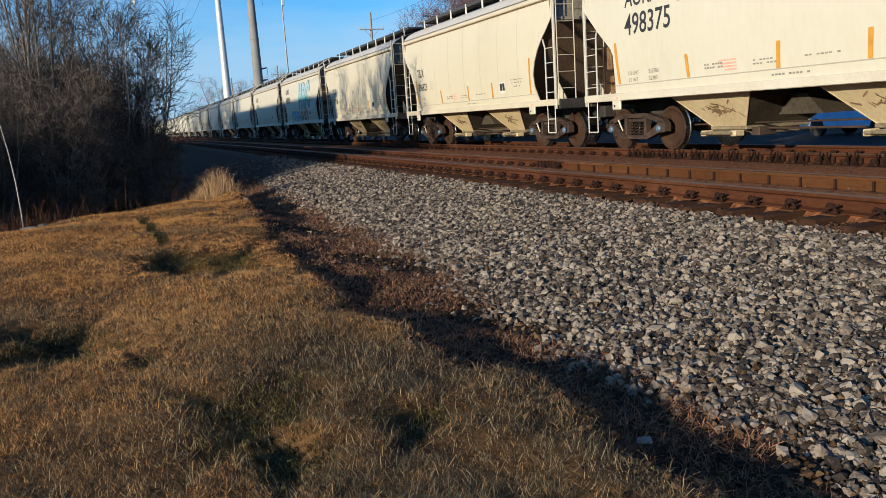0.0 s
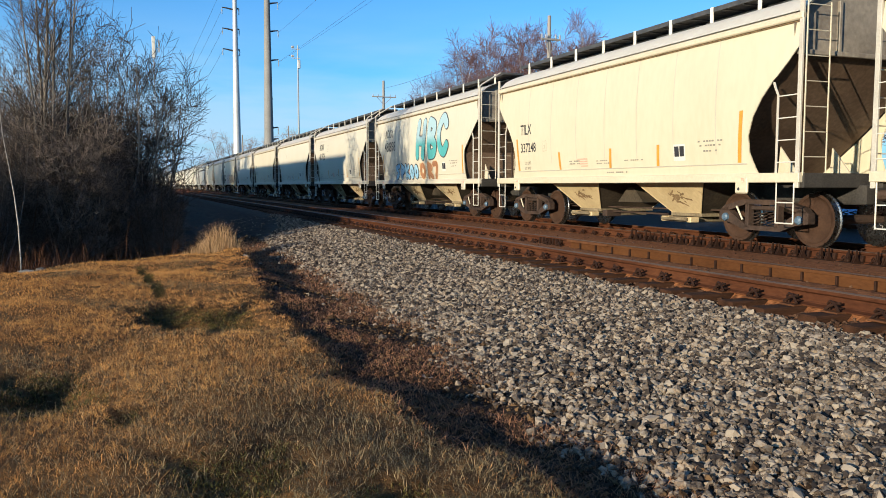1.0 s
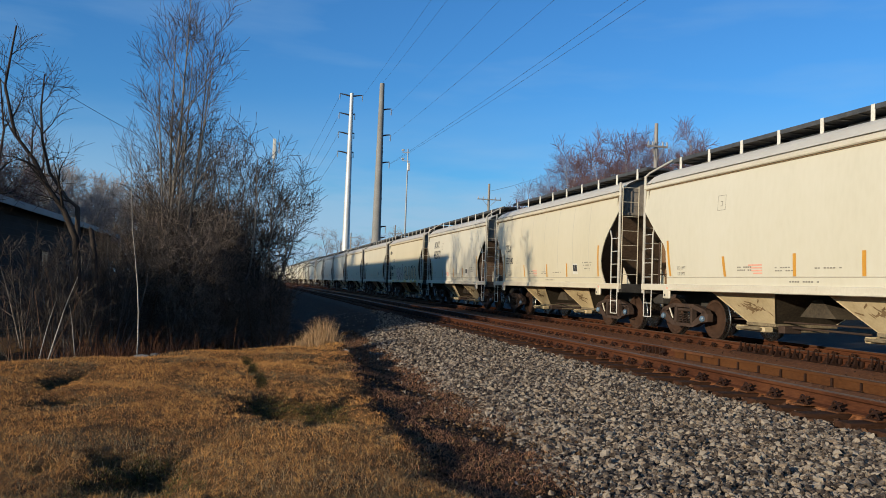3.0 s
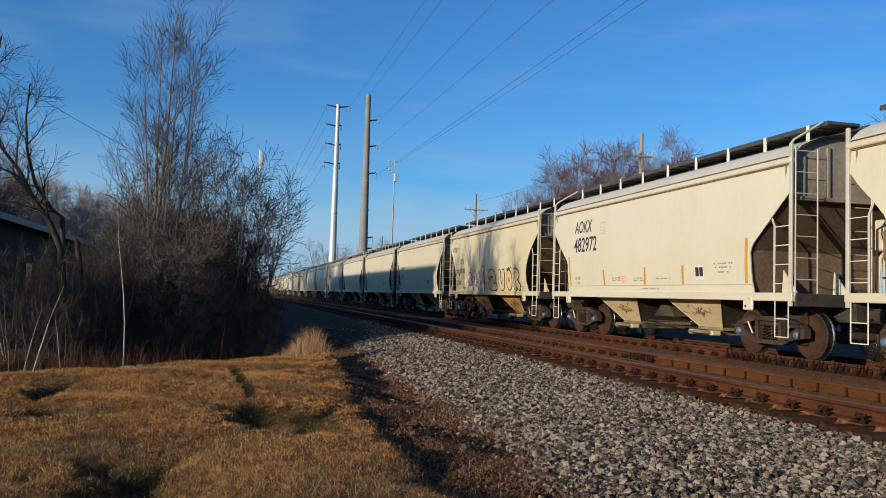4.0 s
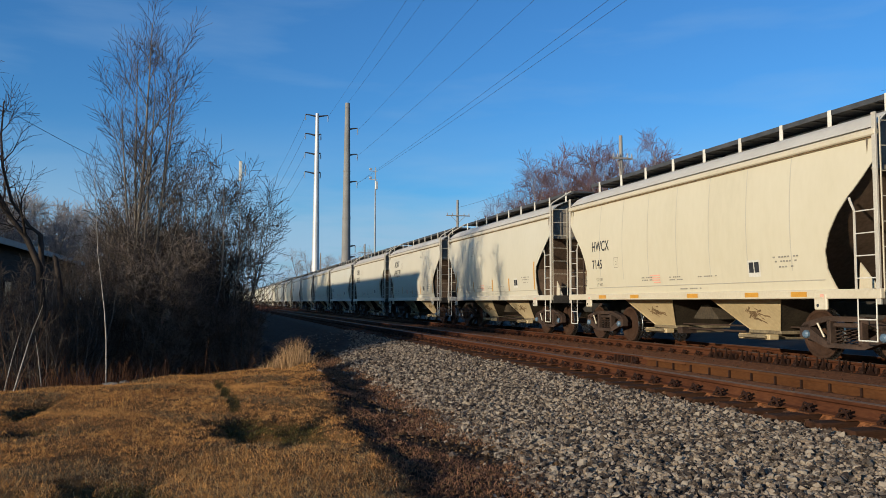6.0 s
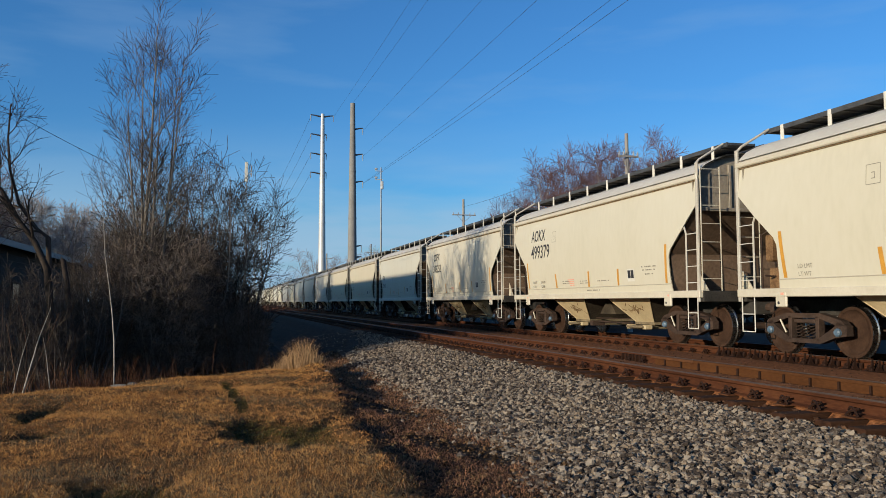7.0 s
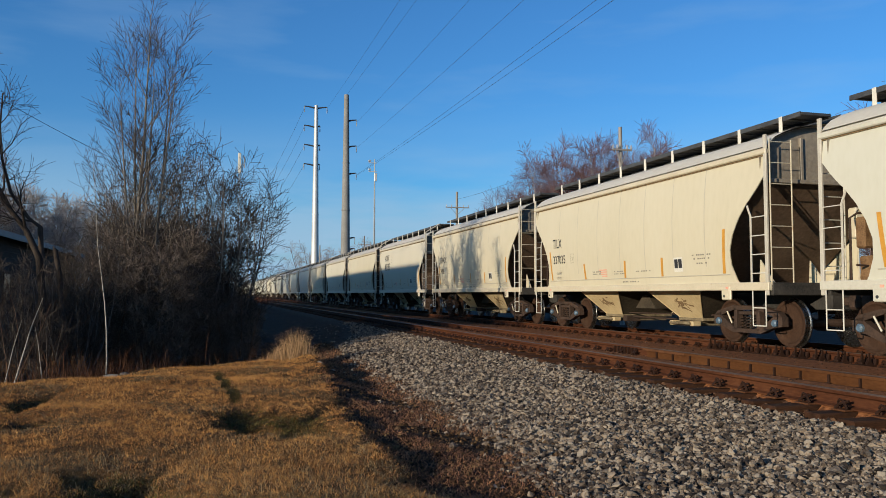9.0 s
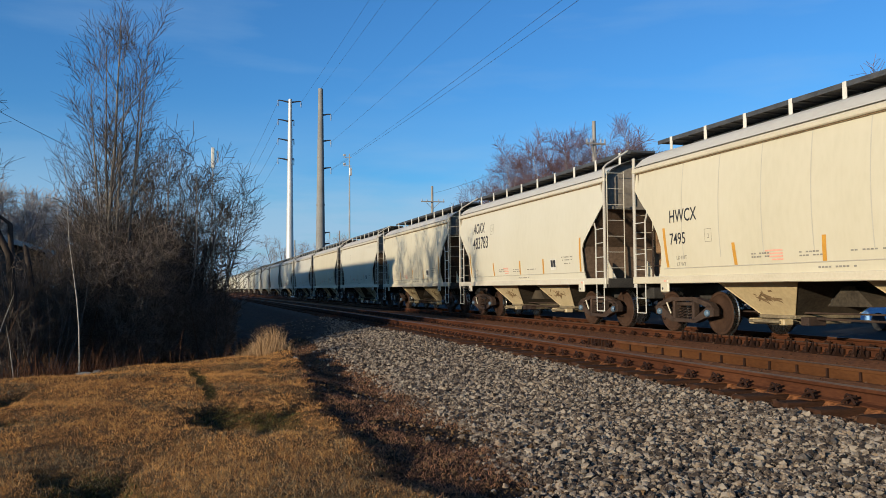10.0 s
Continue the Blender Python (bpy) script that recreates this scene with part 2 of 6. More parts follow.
WEATHER = surface("weathering_steel_pole", [(0.165, 0.158, 0.148), (0.255, 0.245, 0.232)], 0.3, 5, 0.75, bump=0.1)
MASTGREY = surface("dull_grey_mast_steel", [(0.20, 0.21, 0.22), (0.32, 0.33, 0.34)], 0.5, 8, 0.6, metal=0.2, bump=0.05)
WOODPOLE = surface("grey_timber_pole", [(0.17, 0.15, 0.135), (0.31, 0.28, 0.25)], 1.0, 20, 0.9, bump=0.4, stretch=(4, 4, 0.4))
WIRE = surface("overhead_wire", [(0.03, 0.03, 0.035), (0.07, 0.07, 0.08)], 2, 9, 0.6, metal=0.4, bump=0.0)
GLAZE = surface("grey_insulator", [(0.22, 0.22, 0.23), (0.4, 0.4, 0.4)], 4, 30, 0.3, bump=0.0)
ASPHALT = surface("asphalt", [(0.014, 0.013, 0.012), (0.030, 0.027, 0.024)], 1.0, 60, 0.9, bump=0.4)
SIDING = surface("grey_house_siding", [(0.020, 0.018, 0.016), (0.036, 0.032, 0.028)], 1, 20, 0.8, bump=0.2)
SHINGLE = surface("grey_roof_shingle", [(0.096, 0.099, 0.108), (0.180, 0.186, 0.198)], 2, 30, 0.9, bump=0.5)
FASCIA = surface("pale_fascia_board", [(0.134, 0.134, 0.134), (0.174, 0.174, 0.174)], 2, 30, 0.6, bump=0.1)
BLUEPAINT = surface("blue_car_paint", [(0.273, 0.480, 0.759), (0.382, 0.640, 0.936)], 2, 30, 0.3, bump=0.0)
GLASSD = surface("dark_car_glass", [(0.02, 0.022, 0.025), (0.04, 0.042, 0.046)], 2, 30, 0.1, bump=0.0)
RUBBER = surface("tyre_rubber", [(0.018, 0.018, 0.018), (0.04, 0.04, 0.04)], 4, 50, 0.85, bump=0.2)
def two_tone(name, low, high, z, soft):
    """Spray paint that turns from one colour to another at a height."""
    m = surface(name, [low, low], 1.2, 8, 0.55, bump=0.0)
    n, ln = m.node_tree.nodes, m.node_tree.links
    tc = n.new("ShaderNodeTexCoord")
    sp = n.new("ShaderNodeSeparateXYZ")
    ln.new(tc.outputs["Object"], sp.inputs[0])
    r = n.new("ShaderNodeMapRange")
    r.inputs["From Min"].default_value, r.inputs["From Max"].default_value = z - soft, z + soft
    ln.new(sp.outputs["Z"], r.inputs["Value"])
    mx = n.new("ShaderNodeMix")
    mx.data_type = "RGBA"
    ln.new(r.outputs[0], mx.inputs["Factor"])
    mx.inputs["A"].default_value, mx.inputs["B"].default_value = rgb(low), rgb(high)
    ln.new(mx.outputs["Result"], n["Principled BSDF"].inputs["Base Color"])
    return m


TWOTONE = two_tone("turquoise_and_white_spray_paint", (0.07, 0.31, 0.31), (0.30, 0.43, 0.47), 2.66, 0.15)
SMOKE = surface("grey_spray_outline", [(0.042, 0.045, 0.048), (0.084, 0.084, 0.090)], 1.2, 8, 0.6, bump=0.0)
SKYB = surface("light_blue_spray_paint", [(0.140, 0.328, 0.484), (0.312, 0.484, 0.577)], 1.2, 8, 0.55, bump=0.0)
BROWNP = surface("brown_spray_paint", [(0.203, 0.086, 0.039), (0.343, 0.164, 0.078)], 1.2, 8, 0.6, bump=0.0)
PINKP = surface("pale_pink_spray_paint", [(0.53, 0.375, 0.31), (0.60, 0.44, 0.37)], 1.2, 8, 0.6, bump=0.0)
TANP = surface("tan_spray_paint", [(0.50, 0.32, 0.17), (0.60, 0.42, 0.25)], 1.2, 8, 0.6, bump=0.0)
YELLOW = surface("yellow_sill_tape", [(0.562, 0.328, 0.016), (0.663, 0.429, 0.031)], 4, 30, 0.45, bump=0.0)
LITTER = surface("pale_litter", [(0.15, 0.138, 0.12), (0.29, 0.272, 0.245)], 8, 30, 0.8, bump=0.2)


def ground_material():
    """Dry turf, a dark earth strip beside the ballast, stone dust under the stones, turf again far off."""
    m = bpy.data.materials.new("turf_and_earth")
    m.use_nodes = True
    nt = m.node_tree
    n, ln = nt.nodes, nt.links
    b = n["Principled BSDF"]
    g = n.new("ShaderNodeNewGeometry")
    sep = n.new("ShaderNodeSeparateXYZ")
    ln.new(g.outputs["Position"], sep.inputs[0])

    def noise_of(scale, detail=6.0):
        x = n.new("ShaderNodeTexNoise")
        x.inputs["Scale"].default_value, x.inputs["Detail"].default_value = scale, detail
        ln.new(g.outputs["Position"], x.inputs["Vector"])
        return x.outputs["Fac"]

    def ramp_of(fac, a, c, lo=0.35, hi=0.68):
        r = n.new("ShaderNodeValToRGB")
        r.color_ramp.elements[0].position, r.color_ramp.elements[1].position = lo, hi
        r.color_ramp.elements[0].color, r.color_ramp.elements[1].color = rgb(a), rgb(c)
        ln.new(fac, r.inputs["Fac"])
        return r.outputs["Color"]

    def blend(fac, a, c):
        x = n.new("ShaderNodeMix")
        x.data_type = "RGBA"
        ln.new(fac, x.inputs["Factor"])
        ln.new(a, x.inputs["A"])
        ln.new(c, x.inputs["B"])
        return x.outputs["Result"]

    def step(value, lo, hi):
        r = n.new("ShaderNodeMapRange")
        r.interpolation_type = "SMOOTHSTEP"
        r.inputs["From Min"].default_value, r.inputs["From Max"].default_value = lo, hi
        ln.new(value, r.inputs["Value"])
        return r.outputs[0]

    def warp(axis, amount, scale):
        w = n.new("ShaderNodeMath")
        w.operation = "MULTIPLY_ADD"
        ln.new(noise_of(scale), w.inputs[0])
        w.inputs[1].default_value = amount
        ln.new(sep.outputs[axis], w.inputs[2])
        return w.outputs[0]

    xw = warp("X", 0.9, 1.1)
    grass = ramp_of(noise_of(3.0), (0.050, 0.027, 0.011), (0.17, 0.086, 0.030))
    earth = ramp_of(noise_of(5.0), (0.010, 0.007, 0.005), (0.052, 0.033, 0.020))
    dust = ramp_of(noise_of(24.0), (0.013, 0.011, 0.009), (0.070, 0.059, 0.048), 0.3, 0.75)
    rust = ramp_of(noise_of(14.0), (0.075, 0.029, 0.012), (0.255, 0.102, 0.043), 0.3, 0.72)
    field = ramp_of(noise_of(0.15), (0.012, 0.009, 0.005), (0.034, 0.024, 0.011))
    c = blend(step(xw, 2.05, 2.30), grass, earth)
    # Past y = 21 dark earth covers the shoulder, to stand for its shade.
    away = n.new("ShaderNodeMapRange")
    away.inputs["From Min"].default_value, away.inputs["From Max"].default_value = 21.0, 32.0
    away.inputs["To Min"].default_value, away.inputs["To Max"].default_value = 0.0, -2.3
    ln.new(sep.outputs["Y"], away.inputs["Value"])
    toe = n.new("ShaderNodeMath")
    toe.operation = "ADD"
    ln.new(xw, toe.inputs[0])
    ln.new(away.outputs[0], toe.inputs[1])
    c = blend(step(toe.outputs[0], 3.0, 3.6), c, dust)
    c = blend(step(sep.outputs["X"], 5.7, 6.2), c, rust)
    c = blend(step(sep.outputs["X"], 13.4, 14.6), c, field)
    ln.new(c, b.inputs["Base Color"])
    b.inputs["Roughness"].default_value = 0.95
    b.inputs["Specular IOR Level"].default_value = 0.1
    bp = n.new("ShaderNodeBump")
    bp.inputs["Strength"].default_value, bp.inputs["Distance"].default_value = 0.8, 0.03
    ln.new(noise_of(22.0, 8.0), bp.inputs["Height"])
    ln.new(bp.outputs[0], b.inputs["Normal"])
    return m


GROUND = ground_material()


# ---------------------------------------------------------------- mesh building
class Build:
    """Collects shapes into one mesh."""

    def __init__(self):
        self.v, self.f = [], []

    def add(self, verts, faces):
        k = len(self.v)
        self.v += [tuple(p) for p in verts]
        self.f += [tuple(i + k for i in f) for f in faces]
        return self

    def box(self, x0, x1, y0, y1, z0, z1, c=0.0, m=None):
        """A box with chamfered edges of width c."""
        c = min(c, (x1 - x0) * 0.45, (y1 - y0) * 0.45, (z1 - z0) * 0.45)
        if c <= 0:
            v = [(x, y, z) for x in (x0, x1) for y in (y0, y1) for z in (z0, z1)]
            f = [(0, 1, 3, 2), (4, 6, 7, 5), (0, 4, 5, 1), (2, 3, 7, 6), (0, 2, 6, 4), (1, 5, 7, 3)]
        else:
            bm = bmesh.new()
            bmesh.ops.create_cube(bm, size=1.0)
            for p in bm.verts:
                p.co = Vector(((x0 + x1) / 2 + p.co.x * (x1 - x0), (y0 + y1) / 2 + p.co.y * (y1 - y0), (z0 + z1) / 2 + p.co.z * (z1 - z0)))
            bmesh.ops.bevel(bm, geom=bm.edges[:], offset=c, segments=1, affect="EDGES")
            bm.verts.index_update()
            v, f = [p.co.copy() for p in bm.verts], [[p.index for p in q.verts] for q in bm.faces]
            bm.free()
        if m is not None:
            v = [m @ Vector(p) for p in v]
        return self.add(v, f)

    def tube(self, points, radius, n=8, caps=True):
        """A tube along points; radius: one or one for each point."""
        pts = [Vector(p) for p in points]
        rad = radius if isinstance(radius, (list, tuple)) else [radius] * len(pts)
        v, f = [], []
        d0 = (pts[1] - pts[0]).normalized()
        up = Vector((0, 0, 1)) if abs(d0.z) < 0.9 else Vector((1, 0, 0))
        for i, p in enumerate(pts):
            a, c = pts[max(i - 1, 0)], pts[min(i + 1, len(pts) - 1)]
            d = (c - a).normalized()
            s = d.cross(up).normalized()
            t = s.cross(d)
            for k in range(n):
                w = 2 * math.pi * k / n
                v.append(p + (s * math.cos(w) + t * math.sin(w)) * rad[i])
        for i in range(len(pts) - 1):
            for k in range(n):
                q = (k + 1) % n
                f.append((i * n + k, i * n + q, (i + 1) * n + q, (i + 1) * n + k))
        if caps:
            f.append(tuple(range(n - 1, -1, -1)))
            f.append(tuple(range((len(pts) - 1) * n, len(pts) * n)))
        return self.add(v, f)

    def prism(self, poly, a, b, axis="x", m=None):
        """A polygon in the plane across axis, pushed from a to b."""
        def at(p, t):
            return {"x": (t, p[0], p[1]), "y": (p[0], t, p[1]), "z": (p[0], p[1], t)}[axis]
        k = len(poly)
        v = [at(p, a) for p in poly] + [at(p, b) for p in poly]
        f = [tuple(range(k - 1, -1, -1)), tuple(range(k, 2 * k))] + [(i, (i + 1) % k, k + (i + 1) % k, k + i) for i in range(k)]
        if m is not None:
            v = [m @ Vector(p) for p in v]
        return self.add(v, f)

    def lathe(self, profile, centre, n=24):
        """A profile of (radius, x), turned about an axis along x through centre."""
        v, f, k = [], [], len(profile)
        for i in range(n):
            w = 2 * math.pi * i / n
            v += [(centre[0] + x, centre[1] + r * math.cos(w), centre[2] + r * math.sin(w)) for r, x in profile]
        for i in range(n):
            j = (i + 1) % n
            f += [(i * k + q, i * k + q + 1, j * k + q + 1, j * k + q) for q in range(k - 1)]
        return self.add(v, f)

    def grid(self, rows):
        """A sheet through rows of points of equal number."""
        k = len(rows[0])
        v = [p for r in rows for p in r]
        f = [(i * k + j, i * k + j + 1, (i + 1) * k + j + 1, (i + 1) * k + j) for i in range(len(rows) - 1) for j in range(k - 1)]
        return self.add(v, f)

    def mesh(self, name, material, smooth=False):
        me = bpy.data.meshes.new(name)
        me.from_pydata(self.v, [], self.f)
        me.materials.append(material)
        bm = bmesh.new()
        bm.from_mesh(me)
        bmesh.ops.recalc_face_normals(bm, faces=bm.faces[:])
        bm.to_mesh(me)
        bm.free()
        if smooth:
            me.shade_smooth()
            me.set_sharp_from_angle(angle=radians(40))
        return me


def part(name, shape, material, parent, label="", smooth=False):
    ob = new(name, shape.mesh(name, material, smooth) if isinstance(shape, Build) else shape)
    ob.parent = parent
    return tagged(ob, label)


def thing(name, label, category, group="", kind="", at=(0, 0, 0)):
    ob = new(name)
    ob.empty_display_size = 0.2
    ob.location = at
    return tagged(ob, label, category, group, kind)


def raw_mesh(name, verts, faces, material, smooth=False):
    """A large mesh from arrays: all faces have the same number of corners."""
    me = bpy.data.meshes.new(name)
    verts, faces = np.asarray(verts, np.float32), np.asarray(faces, np.int32)
    k = faces.shape[1]
    me.vertices.add(len(verts))
    me.vertices.foreach_set("co", verts.ravel())
    me.loops.add(faces.size)
    me.loops.foreach_set("vertex_index", faces.ravel())
    me.polygons.add(len(faces))
    me.polygons.foreach_set("loop_start", np.arange(0, faces.size, k, dtype=np.int32))
    me.update(calc_edges=True)
    me.materials.append(material)
    if smooth:
        me.shade_smooth()
    else:
        me.shade_flat()
    return me


rng = np.random.default_rng(7)


# ---------------------------------------------------------------- ground
PROFILE_X = [-2000, -14, -4, 0.5, 1.55, 1.78, 2.2, 2.75, 3.4, 5.0, 5.6, 6.36, 6.52, 7.50, 7.64, 7.90, 8.05, 10.1, 10.4, 10.66, 10.84, 12.15, 12.40, 13.2, 14.6, 16.5, 2000]
PROFILE_Z = [-0.7, -0.7, -0.58, -0.48, -0.49, -0.62, -0.685, -0.64, -0.53, -0.33, -0.27, -0.27, -0.105, -0.11, -0.165, -0.165, -0.12, -0.13, -0.20, -0.20, -0.13, -0.13, -0.20, -0.27, -0.32, -0.70, -0.70]


def hollow(x, y, cx, cy, rx, ry):
    """How far a spot lies inside a hollow with steep, ragged sides: 0 to 1."""
    a = np.arctan2(y - cy, x - cx)
    q = np.hypot((x - cx) / rx, (y - cy) / ry) * (1 + 0.20 * np.sin(3 * a + cx * 9) + 0.14 * np.sin(7 * a + cy * 5) + 0.12 * np.sin(13 * a + cx * 17) + 0.12 * np.sin(x * 31 + 2 * np.sin(y * 17)) * np.sin(y * 23 + x * 9))
    return np.exp(-np.clip(q, 0, 4) ** 3)


def turf_edge(y):
    """Where the mown turf ends at the earth strip."""
    return np.interp(y, [2.5, 3.6, 4.5, 5.6, 7.1, 9.2, 11.9, 16.4, 19], [1.96, 1.93, 1.74, 1.60, 1.52, 1.56, 1.70, 2.05, 2.15]) + 0.06 * np.sin(y * 3.7) + 0.04 * np.sin(y * 8.3)


def ground_z(x, y):
    """Height of the ground: a turf bank, an earth ditch, the ballast shoulder, the tracks."""
    x, y = np.asarray(x, float), np.asarray(y, float)
    near_edge = np.exp(-((x - 1.8) / 0.7) ** 4)
    wave = (turf_edge(y) - 1.60) * near_edge
    z = np.interp(x - wave, PROFILE_X, PROFILE_Z)
    z = z + near_edge * (0.028 * np.sin(x * 7 + 1.5 * np.sin(y * 2.1)) * np.sin(y * 2.7 + 2 * x) + np.interp(y, [3, 6, 10, 15], [0, 0.03, 0.09, 0.14]) * np.clip((x - 1.5) * 2, 0, 1))
    crest = 18.2 + 0.6 * np.clip(x, -8, 2)
    bank = 1 / (1 + np.exp(np.clip((x - 2.3) * 4, -60, 60)))
    z = z - bank * 0.55 / (1 + np.exp(np.clip(-(y - crest - 1.2) * 1.8, -60, 60)))
    z = z + bank * (0.035 * np.sin(x * 1.9 + 0.7 * y) * np.cos(0.8 * y - x) + 0.02 * np.sin(3.1 * y + 2 * x))
    z = z + near_edge * 0.012 * np.sin(x * 19 + 2 * np.sin(y * 7)) * np.sin(y * 15 + 3 * np.sin(x * 8))
    for cx, cy, rx, ry, d in HOLLOWS:
        z = z - d * hollow(x, y, cx, cy, rx, ry)
    return z


# worn hollows and wheel ruts in the turf: x, y, half widths, depth
HOLLOWS = [(0.36, 10.3, 0.34, 1.0, 0.15), (0.88, 9.6, 0.42, 1.0, 0.13), (0.27, 12.7, 0.09, 0.95, 0.04), (0.18, 14.0, 0.09, 0.95, 0.04), (0.08, 15.3, 0.08, 0.9, 0.03),
           (-2.62, 12.83, 0.21, 0.8, 0.12), (-2.13, 10.54, 0.25, 0.4, 0.12), (-1.05, 7.31, 0.17, 0.28, 0.13), (-0.64, 6.65, 0.19, 0.27, 0.12),
           (-1.49, 6.94, 0.09, 0.19, 0.06), (0.46, 4.18, 0.34, 0.48, 0.10), (0.54, 3.6, 0.22, 0.3, 0.08), (1.17, 3.67, 0.2, 0.25, 0.1), (-0.71, 6.63, 0.42, 0.68, 0.09),
           (-0.1, 5.73, 0.11, 0.22, 0.05), (0.72, 4.55, 0.11, 0.15, 0.05)]


def steps_from(spans):
    out = []
    for a, b, s in spans:
        out += list(np.arange(a, b, s))
    return np.array(out + [spans[-1][1]])


gx = steps_from([(-2000, -200, 300), (-200, -30, 17), (-30, -6, 1.5), (-6, 6, 0.09), (6, 13.2, 0.07), (13.2, 18, 0.6), (18, 60, 6), (60, 300, 40), (300, 2000, 340)])
gy = steps_from([(-300, -20, 40), (-20, 1, 1.5), (1, 12, 0.09), (12, 26, 0.16), (26, 60, 1.0), (60, 200, 10), (200, 1000, 100), (1000, 3000, 500)])
GX, GY = np.meshgrid(gx, gy)
GZ = ground_z(GX, GY)
nx_, ny_ = len(gx), len(gy)
idx = np.arange(nx_ * ny_).reshape(ny_, nx_)
ground_faces = np.stack([idx[:-1, :-1], idx[:-1, 1:], idx[1:, 1:], idx[1:, :-1]], -1).reshape(-1, 4)
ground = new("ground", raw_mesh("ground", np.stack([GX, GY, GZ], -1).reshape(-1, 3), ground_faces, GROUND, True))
tagged(ground, "brown winter turf, dark earth with some painted shade, ballast bed", "ground", kind="structure")

# ---------------------------------------------------------------- tracks
RAILS = [6.45, 7.955, 10.75, 12.255]
RAIL_SECTION = [(-0.076, -0.186), (0.076, -0.186), (0.076, -0.172), (0.02, -0.155), (0.009, -0.14), (0.009, -0.06), (0.035, -0.042), (0.037, -0.01),
                (0.028, 0.0), (-0.028, 0.0), (-0.037, -0.01), (-0.035, -0.042), (-0.009, -0.06), (-0.009, -0.14), (-0.02, -0.155), (-0.076, -0.172)]
TIE_STEP = 0.54


def rail_mesh():
    b = Build().prism(RAIL_SECTION, -60, 900, axis="y")
    me = b.mesh("rail", RAILRUST)
    me.materials.append(RAILTOP)
    for p in me.polygons:
        if p.center.z > -0.006 and abs(p.normal.z) > 0.5:
            p.material_index = 1
    return me


def tie_mesh():
    return Build().box(-1.3, 1.3, -0.115, 0.115, -0.36, -0.195, 0.015).mesh("tie", TIE)


def plate_mesh():
    b = Build().box(-0.20, 0.20, -0.10, 0.10, -0.196, -0.176, 0.006)
    return b.mesh("tie_plate", PLATE)


def spike_mesh():
    """Spike heads and a small sprung clip at one side of the rail's foot."""
    b = Build()
    for dy in (-0.06, 0.06):
        b.box(-0.122, -0.106, dy - 0.009, dy + 0.009, -0.19, -0.140, 0.003)
        b.box(-0.126, -0.075, dy - 0.014, dy + 0.014, -0.150, -0.134, 0.004)
    b.tube([(-0.160, -0.095, -0.172), (-0.150, -0.05, -0.125), (-0.130, 0.0, -0.092), (-0.118, 0.055, -0.085), (-0.11, 0.09, -0.12)], 0.014, 5)
    b.tube([(-0.160, 0.08, -0.172), (-0.150, 0.04, -0.130), (-0.130, -0.025, -0.102), (-0.118, -0.075, -0.09)], 0.014, 5)
    return b.mesh("spike", CLIP)


def brace_mesh():
    """A switch rail brace: a foot plate with upright prongs."""
    b = Build().box(-0.36, -0.06, -0.15, 0.15, -0.190, -0.160, 0.006)
    for dy, h, x in ((-0.12, 0.035, -0.20), (-0.05, -0.06, -0.16), (0.01, 0.04, -0.22), (0.08, -0.02, -0.17)):
        b.prism([(x - 0.07, -0.165), (x + 0.08, -0.165), (x + 0.03, -0.10), (x + 0.012, h), (x - 0.012, h), (x - 0.02, -0.08)], dy - 0.008, dy + 0.008, axis="y")
    b.box(-0.30, -0.24, -0.05, 0.03, -0.165, -0.11, 0.012)
    b.prism([(-0.10, -0.165), (-0.05, -0.165), (-0.045, -0.06), (-0.07, -0.06)], -0.14, 0.10, axis="y")
    return b.mesh("rail_brace", CLIP)


rail_me, tie_me, plate_me, spike_me, brace_me = rail_mesh(), tie_mesh(), plate_mesh(), spike_mesh(), brace_mesh()


def track(name, near, far, label):
    """Rails, timber ties, plates and spikes of one track."""
    root = thing(name, label, "railway track", kind="structure")
    for x in (near, far):
        part("rail", rail_me, None, root, "rust-brown steel rail with a worn head").location = (x, 0, 0)
    ys = np.arange(3.2 - 10 * TIE_STEP, 46, TIE_STEP)
    for i, y in enumerate(ys):
        t = part("tie", tie_me, None, root)
        t.location, t.rotation_euler = ((near + far) / 2 + rng.uniform(-0.09, 0.09), y, rng.uniform(-0.02, 0.004)), (0, 0, rng.uniform(-0.012, 0.012))
        for x, face in ((near, 1), (far, 1)):
            part("tie_plate", plate_me, None, root).location = (x, y, 0)
            if x == RAILS[1] and y < 13.9:
                continue
            s = part("spike", spike_me, None, root)
            s.location, s.rotation_euler = (x, y + rng.uniform(-0.015, 0.015), rng.uniform(-0.004, 0.01)), (0, 0, 0)
    b = Build()
    for y in np.arange(46 + TIE_STEP, 160, TIE_STEP):
        b.box((near + far) / 2 - 1.3, (near + far) / 2 + 1.3, y - 0.115, y + 0.115, -0.36, -0.195)
        for x in (near, far):
            b.box(x - 0.17, x - 0.08, y - 0.08, y + 0.08, -0.196, -0.13)
    tagged(part("far_ties", b, TIE, root), kind="stuff")
    return root


track_1 = track("track_1", RAILS[0], RAILS[1], "empty rusty railway track on timber ties")
track_2 = track("track_2", RAILS[2], RAILS[3], "railway track on timber ties that carries a train")


